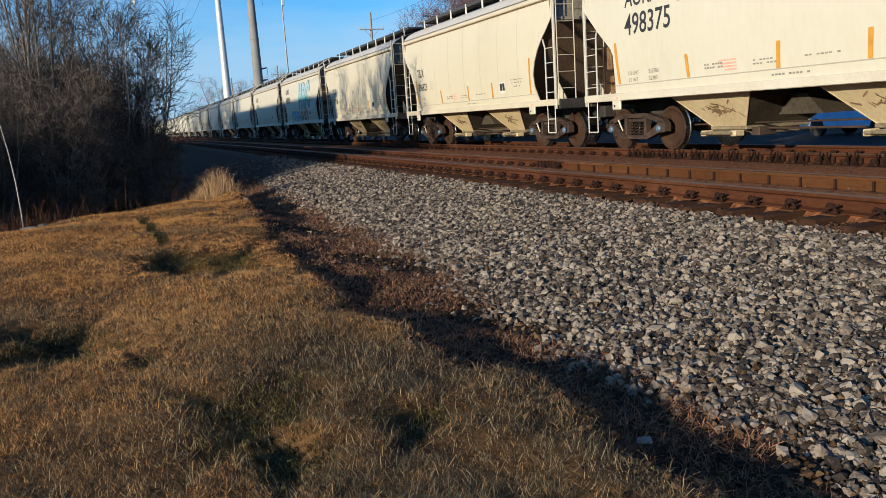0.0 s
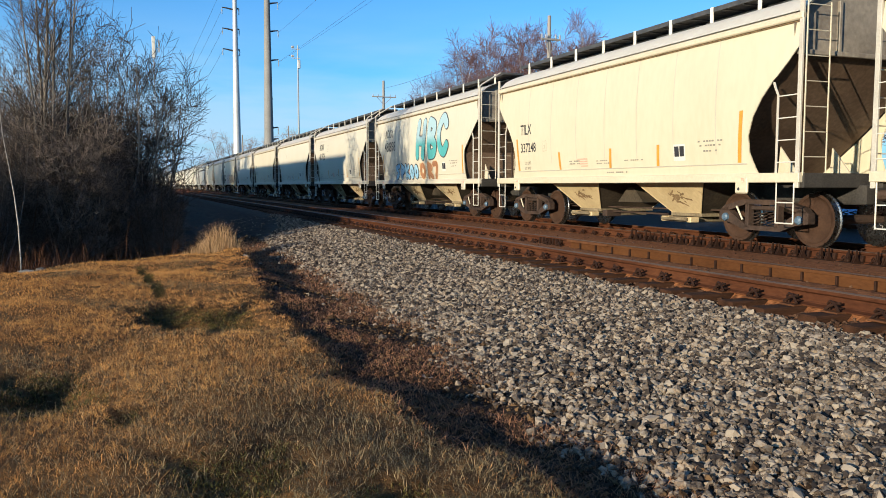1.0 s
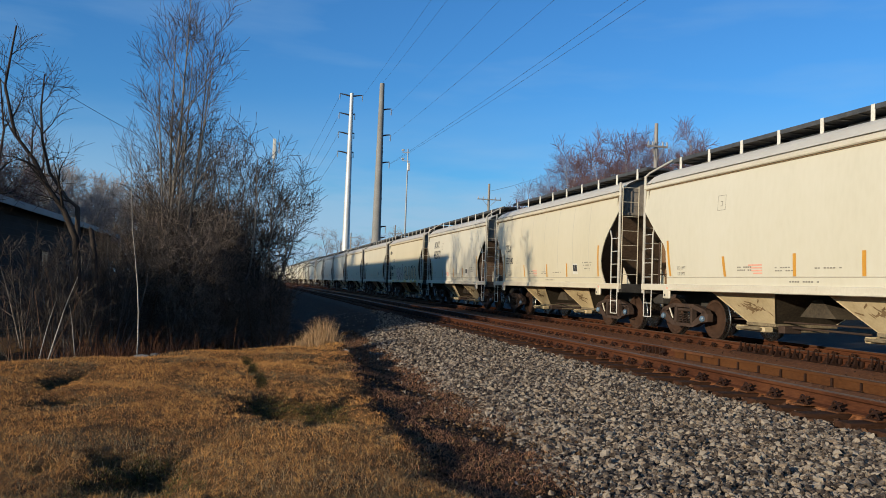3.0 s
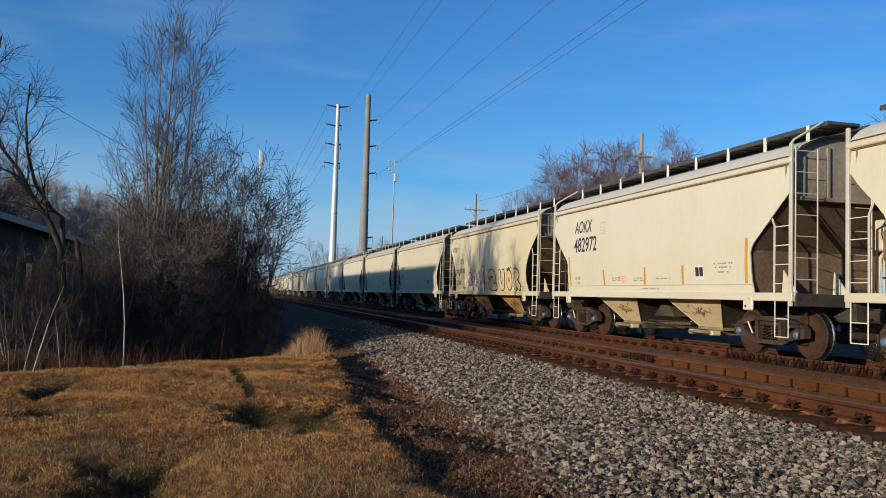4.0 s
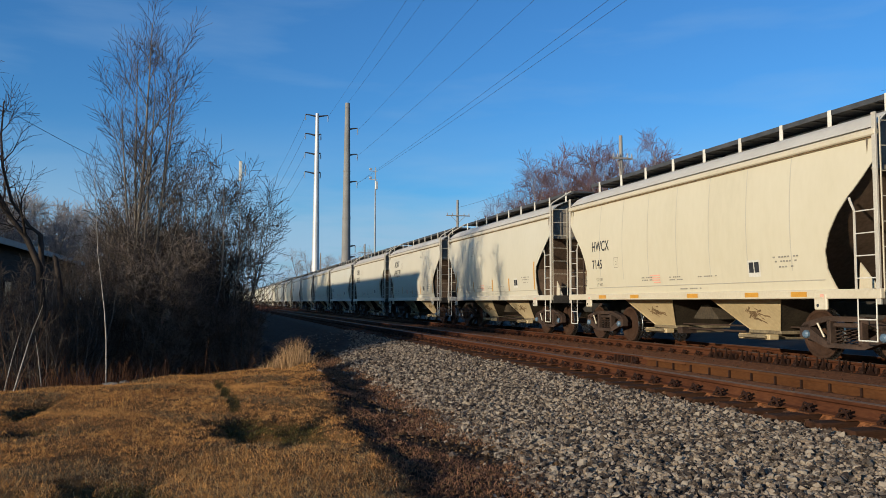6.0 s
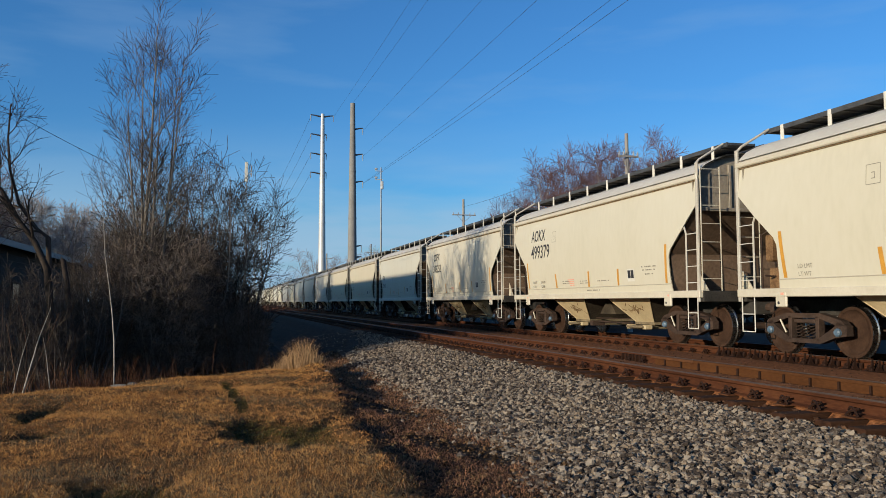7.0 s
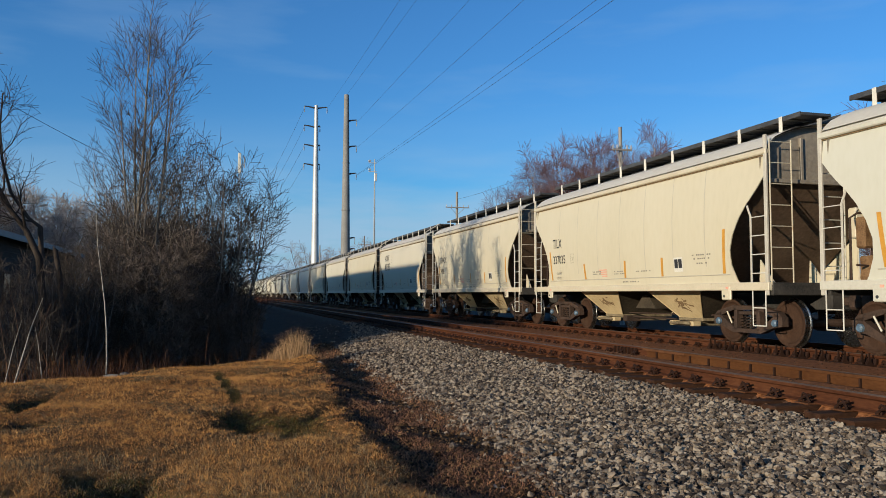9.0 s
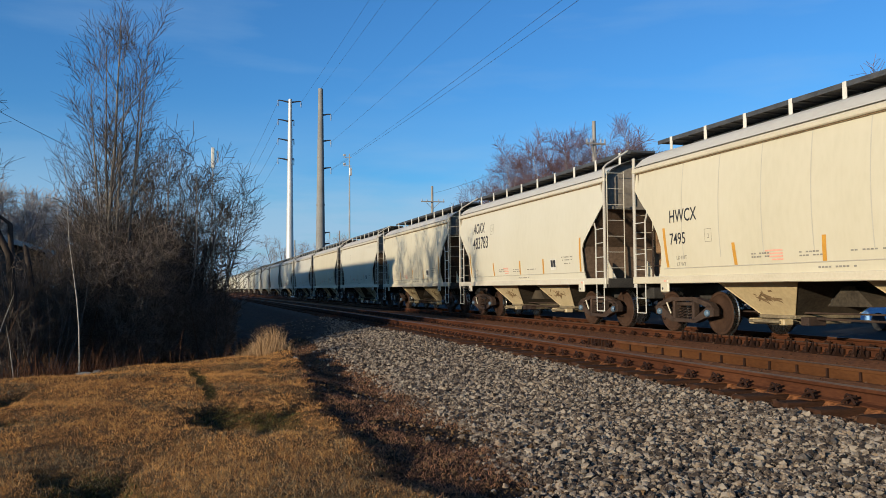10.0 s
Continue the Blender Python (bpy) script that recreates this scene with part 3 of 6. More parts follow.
def switch_parts():
    """The switch point along the far rail of the empty track, and the braces on the other track's stock rail."""
    x = RAILS[1] - 0.085
    b = Build().prism([(x - 0.035, -0.04), (x + 0.03, -0.04), (x + 0.032, -0.004), (x - 0.03, -0.004)], -8, 13.6, axis="y")
    b.prism([(x - 0.010, -0.165), (x + 0.012, -0.165), (x + 0.012, -0.04), (x - 0.010, -0.04)], -8, 13.6, axis="y")
    b.prism([(x - 0.065, -0.178), (x + 0.03, -0.178), (x + 0.03, -0.160), (x - 0.065, -0.166)], -8, 13.4, axis="y")
    part("switch_point", b, POINTRUST, track_1, "orange rusted switch point rail")
    for i, y in enumerate(np.arange(3.5, 13.6, TIE_STEP)):
        c = Build().box(x - 0.045, x - 0.008, y - 0.014, y + 0.014, -0.165, -0.045, 0.005)
        c.box(x - 0.075, x - 0.03, y - 0.03, y + 0.03, -0.172, -0.15, 0.005)
        part("point_stop", c, CLIP, track_1)
    for y in np.arange(14.05, 14.9, 0.14):
        part("point_stop", Build().box(x - 0.02, x + 0.03, y - 0.014, y + 0.014, -0.165, -0.03, 0.004), CLIP, track_1)
    b = Build().box(x - 0.045, x - 0.012, 12.3, 13.7, -0.05, -0.002, 0.006)
    part("lock_plate", b, PLATE, track_1)
    for y in np.arange(3.6, 15.6, TIE_STEP):
        part("rail_brace", brace_me, None, track_2, "dark iron switch rail brace").location = (RAILS[2], y, 0)


switch_parts()


# ---------------------------------------------------------------- hopper cars
CAR_STEP = 12.75
CENTRE = 11.5
HALF = 1.55


def side_x(z):
    """Distance of the side sheet from the car's centre line: a slightly bulged side."""
    k = (z - 1.25) / (3.68 - 1.25)
    return HALF - 0.05 + 0.09 * math.sin(math.pi * min(max(k, 0), 1)) ** 0.8


CUTS = {"angular": ((1.2, 4.55), (1.5, 4.50), (2.05, 4.50), (2.2, 4.58), (2.62, 5.08), (2.95, 5.45), (3.10, 5.62), (3.12, 5.66)),
        "round": ((1.2, 4.78), (1.32, 4.70), (1.6, 4.57), (1.9, 4.55), (2.2, 4.66), (2.5, 4.86), (2.78, 5.12), (2.84, 5.20), (3.05, 5.42), (3.27, 5.62), (3.30, 5.66))}


def end_cut(z, style):
    """Half length of the side sheet at a height: the ends are cut away over the trucks."""
    zs, us = zip(*CUTS[style])
    return float(np.interp(z, zs, us))


def letters(text, size, u, z, parent, name="lettering", material=None, wide=1.0):
    """Painted letters on the seen side, from u towards the near end, cap height size, foot at z."""
    c = bpy.data.curves.new(name, "FONT")
    c.body, c.size, c.resolution_u, c.offset = text, size / 0.70, 3, size * 0.012 * (size > 0.15)
    tmp = bpy.data.objects.new("tmp", c)
    me = bpy.data.meshes.new_from_object(tmp)
    bpy.data.objects.remove(tmp)
    me.materials.clear()
    me.materials.append(material or INK)
    for p in me.vertices:
        a, h = p.co.x * wide, p.co.y
        p.co = (-(side_x(z + h) + 0.006), u - a, z + h)
    ob = new(name, me)
    ob.parent = parent
    return ob


def hopper_car(style):
    """A two-bay covered hopper car, centred on its own origin at rail height; side -x is seen."""
    car = thing("hopper_car", "", "freight car", "hopper cars of the train")
    zs = sorted(set([1.22, 1.32, 1.5, 1.6, 1.8, 1.9, 2.05, 2.12, 2.2, 2.35, 2.5, 2.62, 2.78, 2.84, 2.95, 3.05, 3.10, 3.12, 3.27, 3.30, 3.5, 3.68]))
    us = [k / 12 for k in range(-12, 13)]
    for sx in (-1, 1):
        b = Build()
        b.grid([[(sx * side_x(z), u * end_cut(z, style), z) for u in us] for z in zs])
        b.grid([[(sx * (side_x(z) - 0.02), u * (end_cut(z, style) - 0.004), z) for u in us] for z in zs])
        part("side_sheet", b, CREAM, car, smooth=True)
        # eave rail and side sill
        b = Build().box(min(sx * 1.50, sx * 1.585), max(sx * 1.50, sx * 1.585), -5.70, 5.70, 3.67, 3.78, 0.02)
        part("eave_rail", b, TRIM, car)
        if sx < 0:
            # Thin dark brown strip right below the eave rail.
            part("eave_seam", Build().box(-1.535, -1.50, -5.66, 5.66, 3.648, 3.668), SCUFF, car)
        b = Build().box(min(sx * 1.44, sx * 1.58), max(sx * 1.44, sx * 1.58), -5.72, 5.72, 1.09, 1.25, 0.012)
        b.box(min(sx * 1.53, sx * 1.60), max(sx * 1.53, sx * 1.60), -4.5, 4.5, 1.10, 1.125)
        part("side_sill", b, TRIM, car)
        if sx < 0:
            b = Build().add([(-(side_x(z) + h), u, z) for z, h in ((1.405, 0.002), (1.420, 0.010), (1.426, 0.002)) for u in (-4.5, 4.5)], [(0, 1, 3, 2), (2, 3, 5, 4)])
            part("sheet_lap", b, SEAM, car)
        if style == "round":
            for k in range(-3, 4):
                b = Build()
                y = k * 1.24
                for z0, z1 in zip(zs[3:-1], zs[4:]):
                    xa, xb = side_x(z0) + 0.003, side_x(z1) + 0.003
                    b.add([(sx * xa, y - 0.012, z0), (sx * xa, y + 0.012, z0), (sx * xb, y + 0.012, z1), (sx * xb, y - 0.012, z1)], [(0, 1, 2, 3)])
                if sx < 0:
                    part("weld_seam", b, SEAM, car)
    # roof, rounded, with a hatch trough along the middle
    roof = [(x, 3.76 + 0.56 * math.sqrt(max(1 - (x / 1.56) ** 2, 0)) ** 1.25) for x in np.linspace(-1.54, 1.54, 15)]
    b = Build().grid([[(x, y, z) for x, z in roof] for y in (-5.66, -3, 0, 3, 5.66)])
    b.grid([[(x * 0.985, y, z - 0.03) for x, z in roof] for y in (-5.64, 0, 5.64)])
    part("roof", b, ROOF, car, "grey weathered curved roof", smooth=True)
    for k in range(-3, 3):
        part("hatch", Build().box(-0.36, 0.36, k * 1.72 + 0.10, k * 1.72 + 1.64, 4.29, 4.40, 0.05), ROOF, car)
    for sx in (-1, 1):
        b = Build()
        for i in range(15):
            xx = sx * (0.13 + i * 0.047)
            b.box(xx - 0.016, xx + 0.016, -5.75, 5.75, 4.475, 4.505)
        for i in range(24):
            b.box(min(sx * 0.12, sx * 0.80), max(sx * 0.12, sx * 0.80), -5.75 + i * 0.5 - 0.03, -5.75 + i * 0.5 + 0.03, 4.45, 4.475)
        for x in (0.12, 0.81):
            b.box(sx * x - 0.012, sx * x + 0.012, -5.75, 5.75, 4.42, 4.51)
        part("running_board", b, GRATE, car, "dark steel grating walkway")
        for k in range(-4, 5):
            y = k * 1.30
            part("walkway_bracket", Build().box(sx * 0.815 - 0.012, sx * 0.815 + 0.012, y - 0.045, y + 0.045, 4.14, 4.52, 0.004), WHITE, car)
    # ends: head sheet, slope sheet, platform, ladders
    foot = 3.05 if style == "angular" else 3.20
    for sy in (-1, 1):
        b = Build()
        top = [(x, z) for x, z in roof]
        v = [(x, sy * 5.50, z - 0.02) for x, z in top] + [(x, sy * 5.50, foot) for x, z in top]
        k = len(top)
        b.add(v, [(i, i + 1, k + i + 1, k + i) for i in range(k - 1)])
        v2 = [(p[0], p[1] - sy * 0.02, p[2]) for p in v]
        b.add(v2, [(i, i + 1, k + i + 1, k + i) for i in range(k - 1)])
        b.box(-1.48, 1.48, min(sy * 5.49, sy * 5.56), max(sy * 5.49, sy * 5.56), foot - 0.05, foot + 0.03, 0.01)
        for x in (-0.62, 0.62):
            b.box(x - 0.035, x + 0.035, min(sy * 5.49, sy * 5.55), max(sy * 5.49, sy * 5.55), foot, 4.05, 0.01)
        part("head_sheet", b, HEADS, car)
        b = Build()
        low = ((5.50, foot), (4.46, 2.10), (4.42, 1.18)) if style == "angular" else ((5.50, foot), (4.25, 2.05), (3.05, 1.10))
        for off in (0, 0.03):
            b.grid([[(x * q, sy * (u - off), z) for x in (-1.5, -0.75, 0, 0.75, 1.5)] for (u, z), q in zip(low, (1, 0.99, 0.97))])
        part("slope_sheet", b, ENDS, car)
        for x in (-0.85, 0.35):
            part("gusset", Build().prism([(sy * 4.52, 1.205), (sy * 5.05, 1.205), (sy * 4.95, 1.28), (sy * 4.56, 1.72)], x - 0.012, x + 0.012, axis="x"), TRIM, car)
        # The end sill's dark colour holds the shade between the cars.
        b = Build().box(-1.50, 1.50, min(sy * 5.55, sy * 5.75), max(sy * 5.55, sy * 5.75), 1.00, 1.24, 0.012)
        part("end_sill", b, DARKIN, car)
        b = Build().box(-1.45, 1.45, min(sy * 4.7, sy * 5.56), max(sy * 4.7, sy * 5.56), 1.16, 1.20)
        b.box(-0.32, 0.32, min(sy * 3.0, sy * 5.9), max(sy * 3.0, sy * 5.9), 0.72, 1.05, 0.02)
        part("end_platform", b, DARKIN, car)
        for sx in (-1, 1):
            x = sx * 1.55
            b = Build()
            pts = [(x, sy * 5.64, 1.0), (x, sy * 5.64, 4.02), (x * 0.94, sy * 5.62, 4.12), (sx * 0.82, sy * 5.60, 4.50)]
            b.box(x - 0.022, x + 0.022, sy * 5.66 - 0.04, sy * 5.66 + 0.04, 1.0, 4.04, 0.006)
            if style == "angular":
                b.tube(pts[1:], 0.026, 6)
            part("corner_post", b, POST, car)
            lad = part("side_ladder", Build().tube([(x, sy * 5.20, 1.10), (x, sy * 5.20, 2.52), (x, sy * 5.13, 2.66), (x, sy * 5.10, 2.74)], 0.022, 6), POST, car)
            if sx < 0:
                for z in np.arange(1.42, 2.6, 0.36):
                    part("rung", Build().tube([(x, sy * 5.20, z), (x, sy * 5.64, z)], 0.010, 5), WHITE, lad)
            step = [(x, sy * 5.22, 1.12), (x, sy * 5.22, 0.42), (x, sy * 5.60, 0.42), (x, sy * 5.60, 1.12)]
            st = part("step", Build().tube(step[:2], 0.012, 5).tube(step[1:3], 0.012, 5).tube(step[2:], 0.012, 5), WHITE, car)
            part("rung", Build().tube([(x, sy * 5.22, 0.76), (x, sy * 5.60, 0.76)], 0.011, 5), WHITE, st)
        b = Build()
        for x in (-1.50, -1.02):
            b.tube([(x, sy * 5.72, 1.2), (x, sy * 5.72, 3.95)], 0.013, 5)
        for z in np.arange(1.5, 4.0, 0.40):
            b.tube([(-1.50, sy * 5.72, z), (-1.02, sy * 5.72, z)], 0.009, 5)
        tagged(part("end_ladder", b, TRIM, car), kind="stuff")
        b = Build().tube([(0, sy * 5.8, 0.88), (0, sy * 6.37, 0.88)], 0.09, 8).box(-0.14, 0.14, sy * 6.22 - 0.13, sy * 6.22 + 0.13, 0.74, 1.02, 0.04)
        part("coupler", b, TRUCK, car)
    # brake gear on one end
    b = Build()
    ring = [(0.55 + 0.27 * math.cos(w), -5.83, 2.45 + 0.27 * math.sin(w)) for w in np.linspace(0, 2 * math.pi, 17)]
    b.tube(ring, 0.016, 6, caps=False)
    for w in np.arange(0, 2 * math.pi, math.pi / 3):
        b.tube([(0.55, -5.83, 2.45), (0.55 + 0.26 * math.cos(w), -5.83, 2.45 + 0.26 * math.sin(w))], 0.009, 5)
    part("brake_wheel", b, TRIM, car)
    b = Build().box(0.35, 0.75, -5.82, -5.6, 2.1, 2.7, 0.03).tube([(0.5, -5.7, 1.2), (0.5, -5.7, 2.2)], 0.02, 6)
    part("brake_housing", b, TRIM, car)
    part("air_reservoir", Build().tube([(-0.9, 5.15, 1.42), (0.35, 5.15, 1.42)], [0.2, 0.2], 14), TRIM, car, smooth=True)
    # brake valve, cylinder and pipes on the other end's platform
    b = Build().box(-1.18, -0.92, 4.98, 5.26, 1.20, 1.66, 0.03).box(-0.80, -0.52, 5.02, 5.24, 1.20, 1.52, 0.04).box(-1.30, -1.08, 5.0, 5.2, 1.78, 2.30, 0.03)
    b.tube([(-0.30, 5.36, 1.22), (-0.30, 5.36, 1.62)], 0.10, 10)
    part("brake_valve", b, RUSTBOX, car, "rusty brake valve on the end platform")
    b = Build().tube([(-1.30, 5.30, 1.22), (-1.30, 5.30, 2.30), (-1.18, 5.26, 2.38), (-0.7, 5.2, 2.38)], 0.022, 6)
    b.tube([(-1.05, 5.10, 1.66), (-1.05, 5.10, 2.05), (-0.66, 5.12, 2.05), (-0.66, 5.12, 1.5)], 0.020, 6).tube([(-1.42, 5.05, 1.5), (-0.4, 5.05, 1.46)], 0.018, 6)
    part("brake_pipe", b, TRUCK, car)
    # hopper bays: inverted pyramids under the sill
    for c in (-1.88, 1.88):
        hx0, hy0, z0, hx1, hy1, z1 = 1.27, 1.15, 1.14, 0.74, 0.46, 0.47
        for sx in (-1, 1):
            b = Build()
            for i in (0, 0.02):
                b.grid([[(sx * (hx0 - i), c - hy0, z0), (sx * (hx0 - i), c, z0), (sx * (hx0 - i), c + hy0, z0)],
                        [(sx * (hx1 - i), c - hy1, z1), (sx * (hx1 - i), c, z1), (sx * (hx1 - i), c + hy1, z1)]])
            b.tube([(sx * hx0, c - hy0, z0), (sx * hx1, c - hy1, z1)], 0.012, 5).tube([(sx * hx0, c + hy0, z0), (sx * hx1, c + hy1, z1)], 0.012, 5)
            part("bay_side", b, BAY, car, "tan sloping hopper side with scuff marks")
        for sy in (-1, 1):
            b = Build()
            for i in (0, 0.02):
                b.grid([[(-hx0, c + sy * (hy0 - i), z0), (0, c + sy * (hy0 - i), z0), (hx0, c + sy * (hy0 - i), z0)],
                        [(-hx1, c + sy * (hy1 - i), z1), (0, c + sy * (hy1 - i), z1), (hx1, c + sy * (hy1 - i), z1)]])
            part("bay_slope", b, UNDER, car, "hopper slope plate, dark with grime and painted shade")
        b = Build().box(-0.76, 0.76, c - 0.5, c + 0.5, 0.40, 0.47, 0.01).box(-0.95, 0.70, c - 0.34, c + 0.34, 0.29, 0.39, 0.02)
        b.tube([(-1.05, c - 0.42, 0.35), (-1.05, c + 0.42, 0.35)], 0.03, 8)
        for dy in (-0.42, 0.42):
            part("gate_latch", Build().box(-1.02, -0.8, c + dy - 0.07, c + dy + 0.07, 0.29, 0.40, 0.015), BAY, car)
        part("discharge_gate", b, GATE, car)
        b = Build()
        scrawl = random.Random(int(c * 100) + len(style))
        for i in range(26):
            y, z = c + scrawl.gauss(0.0, 0.15), 0.80 + scrawl.gauss(0, 0.055)
            dy, dz = scrawl.uniform(0.02, 0.11), scrawl.uniform(-0.05, 0.05)
            lift = 0.003 + 0.0003 * i
            out = [(-(0.74 + (q - 0.47) / 0.67 * 0.53) - lift, p, q) for p, q in ((y - dy, z - dz - 0.020), (y + dy, z + dz - 0.012), (y + dy, z + dz + 0.014), (y - dy, z - dz + 0.018))]
            b.add(out, [(0, 1, 2, 3)])
        tagged(part("scuff_mark", b, SCUFF, car), kind="stuff")
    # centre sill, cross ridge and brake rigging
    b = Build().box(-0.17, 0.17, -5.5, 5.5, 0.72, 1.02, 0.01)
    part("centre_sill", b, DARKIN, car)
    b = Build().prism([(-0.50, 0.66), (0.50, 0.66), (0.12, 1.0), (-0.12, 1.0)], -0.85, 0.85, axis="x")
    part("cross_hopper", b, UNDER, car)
    b = Build().tube([(-0.55, -3.3, 0.55), (-0.55, 3.3, 0.50)], 0.018, 6).tube([(-0.7, -1.2, 0.42), (-0.7, 1.2, 0.42)], 0.022, 6)
    b.box(-0.9, -0.5, 0.9, 1.1, 0.3, 0.45, 0.01)
    part("brake_rod", b, TRUCK, car)
    # bolster plates with a jacking hole
    for sx in (-1, 1):
        for sy in (-1, 1):
            y = sy * 4.42
            x = sx * 1.56
            b = Build().box(x - 0.03, x + 0.03, y - 0.15, y + 0.15, 0.90, 1.19, 0.02)
            pl = part("bolster_plate", b, TRIM, car)
            part("jacking_hole", Build().tube([(x + sx * 0.028, y + 0.05, 0.98), (x + sx * 0.036, y + 0.05, 0.98)], 0.028, 12), INK, pl)
            part("red_label", Build().box(min(x, x + sx * 0.034), max(x, x + sx * 0.034), y - 0.09, y - 0.01, 1.10, 1.17), REDINK, pl)
    # trucks
    for sy in (-1, 1):
        cy = sy * 4.42
        for ax in (-0.89, 0.89):
            for sx in (-1, 1):
                xr = sx * 0.7525
                w = part("wheel", Build().lathe([(0.02, sx * 0.06), (0.13, sx * 0.055), (0.30, sx * 0.015), (0.375, sx * 0.03), (0.40, sx * 0.058), (0.452, sx * 0.06)],
                                                (xr, cy + ax, 0.457), 28), WHEELRUST, car, "rusty steel wheel with bright tread", smooth=True)
                part("tread", Build().lathe([(0.452, sx * 0.06), (0.457, sx * 0.05), (0.460, sx * -0.045), (0.486, sx * -0.055), (0.486, sx * -0.075), (0.40, sx * -0.08), (0.02, sx * -0.03)],
                                            (xr, cy + ax, 0.457), 28), TREAD, w, smooth=True)
            part("axle", Build().tube([(-1.05, cy + ax, 0.457), (1.05, cy + ax, 0.457)], 0.08, 10), TRUCK, car)
        for sx in (-1, 1):
            x0, x1 = sorted((sx * 0.98, sx * 1.12))
            b = Build()
            b.prism([(-1.08, 0.40), (-0.80, 0.36), (-0.44, 0.24), (0.44, 0.24), (0.80, 0.36), (1.08, 0.40), (1.08, 0.58), (0.86, 0.64), (0.80, 0.56), (0.62, 0.46), (0.36, 0.32),
                     (-0.36, 0.32), (-0.62, 0.46), (-0.80, 0.56), (-0.86, 0.64), (-1.08, 0.58)], x0, x1, "x", Matrix.Translation((0, cy, 0)))
            b.prism([(-1.06, 0.58), (-0.84, 0.58), (-0.40, 0.70), (0.40, 0.70), (0.84, 0.58), (1.06, 0.58), (0.96, 0.67), (0.74, 0.72), (0.44, 0.79), (-0.44, 0.79), (-0.74, 0.72), (-0.96, 0.67)], x0, x1, "x",
                    Matrix.Translation((0, cy, 0)))
            for y in (-0.36, 0.36):
                b.box(x0, x1, cy + y - 0.045, cy + y + 0.045, 0.28, 0.74, 0.01)
            f = part("side_frame", b, TRUCK, car, "cast steel truck side frame")
            b = Build()
            for y in (-0.20, -0.02, 0.16):
                turns = [((x0 + x1) / 2 + 0.06 * math.cos(q * 1.2), cy + y + 0.02 + 0.06 * math.sin(q * 1.2), 0.33 + 0.0115 * q) for q in range(22)]
                b.tube(turns, 0.010, 4)
            part("spring", b, TRUCK, f)
            part("bolster", Build().box(x0 + 0.02, x1 + 0.0, cy - 0.28, cy + 0.28, 0.60, 0.68, 0.02), TRUCK, f)
            for ax in (-0.89, 0.89):
                part("bearing_cap", Build().tube([(sx * 1.05, cy + ax, 0.457), (sx * 1.16, cy + ax, 0.457), (sx * 1.19, cy + ax, 0.457)], [0.078, 0.074, 0.045], 12), BLUECAP, f)
            part("brake_lever", Build().tube([(sx * 1.135, cy + 0.60, 0.66), (sx * 1.135, cy + 0.44, 0.42)], 0.020, 5), TRIM, f)
    # amber tape and stencils on the side sheets
    for sx in (-1,):
        for u, z0, z1, w in ((4.28, 1.44, 2.30, 0.09), (2.0, 1.43, 1.86, 0.09), (-0.25, 1.43, 1.86, 0.09), (-2.0, 1.43, 1.86, 0.09), (-4.36, 1.44, 2.34, 0.09)):
            b = Build()
            lean = 0.08 if u > 0 else -0.08
            b.grid([[(sx * (side_x(z) + 0.004), u + dy + lean * (z - z0), z) for dy in (0, w)] for z in np.linspace(z0, z1, 5)])
            part("reflective_strip", b, STRIPE, car)
    def patch(name, u, z, w, h, material):
        b = Build().grid([[(-(side_x(q) + 0.004), u + dy, q) for dy in (-w / 2, w / 2)] for q in (z - h / 2, z, z + h / 2)])
        return part(name, b, material, car)
    patch("stencil_panel", -2.66, 1.68, 0.36, 0.32, WHITE)
    for du, z0, z1 in ((-0.08, 1.60, 1.80), (0.08, 1.60, 1.80)):
        b = Build().grid([[(-(side_x(q) + 0.007), -2.66 + du + dy, q) for dy in (-0.068, 0.068)] for q in (z0, z1)])
        part("stencil_field", b, INK, car)
    b = Build()
    for u, z, w, h in ((1.35, 1.62, 0.5, 0.03), (1.35, 1.56, 0.5, 0.03), (0.1, 1.6, 0.55, 0.025), (0.1, 1.54, 0.55, 0.025),
                       (-1.1, 1.58, 0.7, 0.025), (-3.55, 1.86, 0.7, 0.03), (-3.55, 1.78, 0.6, 0.03), (-3.55, 1.68, 0.4, 0.03), (-0.4, 1.33, 0.9, 0.03)):
        k = max(int(w / 0.07), 2)
        for i in range(k):
            if (i * 7 + int(z * 100)) % 5 == 0:
                continue
            u0 = u - w / 2 + i * w / k
            b.add([(-(side_x(z) + 0.005), u0, z - h / 2), (-(side_x(z) + 0.005), u0 + w / k * 0.75, z - h / 2),
                   (-(side_x(z) + 0.005), u0 + w / k * 0.75, z + h / 2), (-(side_x(z) + 0.005), u0, z + h / 2)], [(0, 1, 2, 3)])
    tagged(part("stencil_block", b, FADED, car), kind="stuff")
    letters("LD LMT", 0.078, 3.98, 1.60, car, "weight_stencil", FADED)
    letters("LT WT", 0.078, 3.98, 1.46, car, "weight_stencil", FADED)
    b = Build()
    for i in range(4):
        z = 1.66 - i * 0.055
        b.add([(-(side_x(z) + 0.005), 0.75, z - 0.014), (-(side_x(z) + 0.005), 1.2 - 0.05 * i, z - 0.014), (-(side_x(z) + 0.005), 1.2 - 0.05 * i, z + 0.014), (-(side_x(z) + 0.005), 0.75, z + 0.014)],
              [(0, 1, 2, 3)])
    part("red_stencil", b, REDINK, car)
    b = Build()
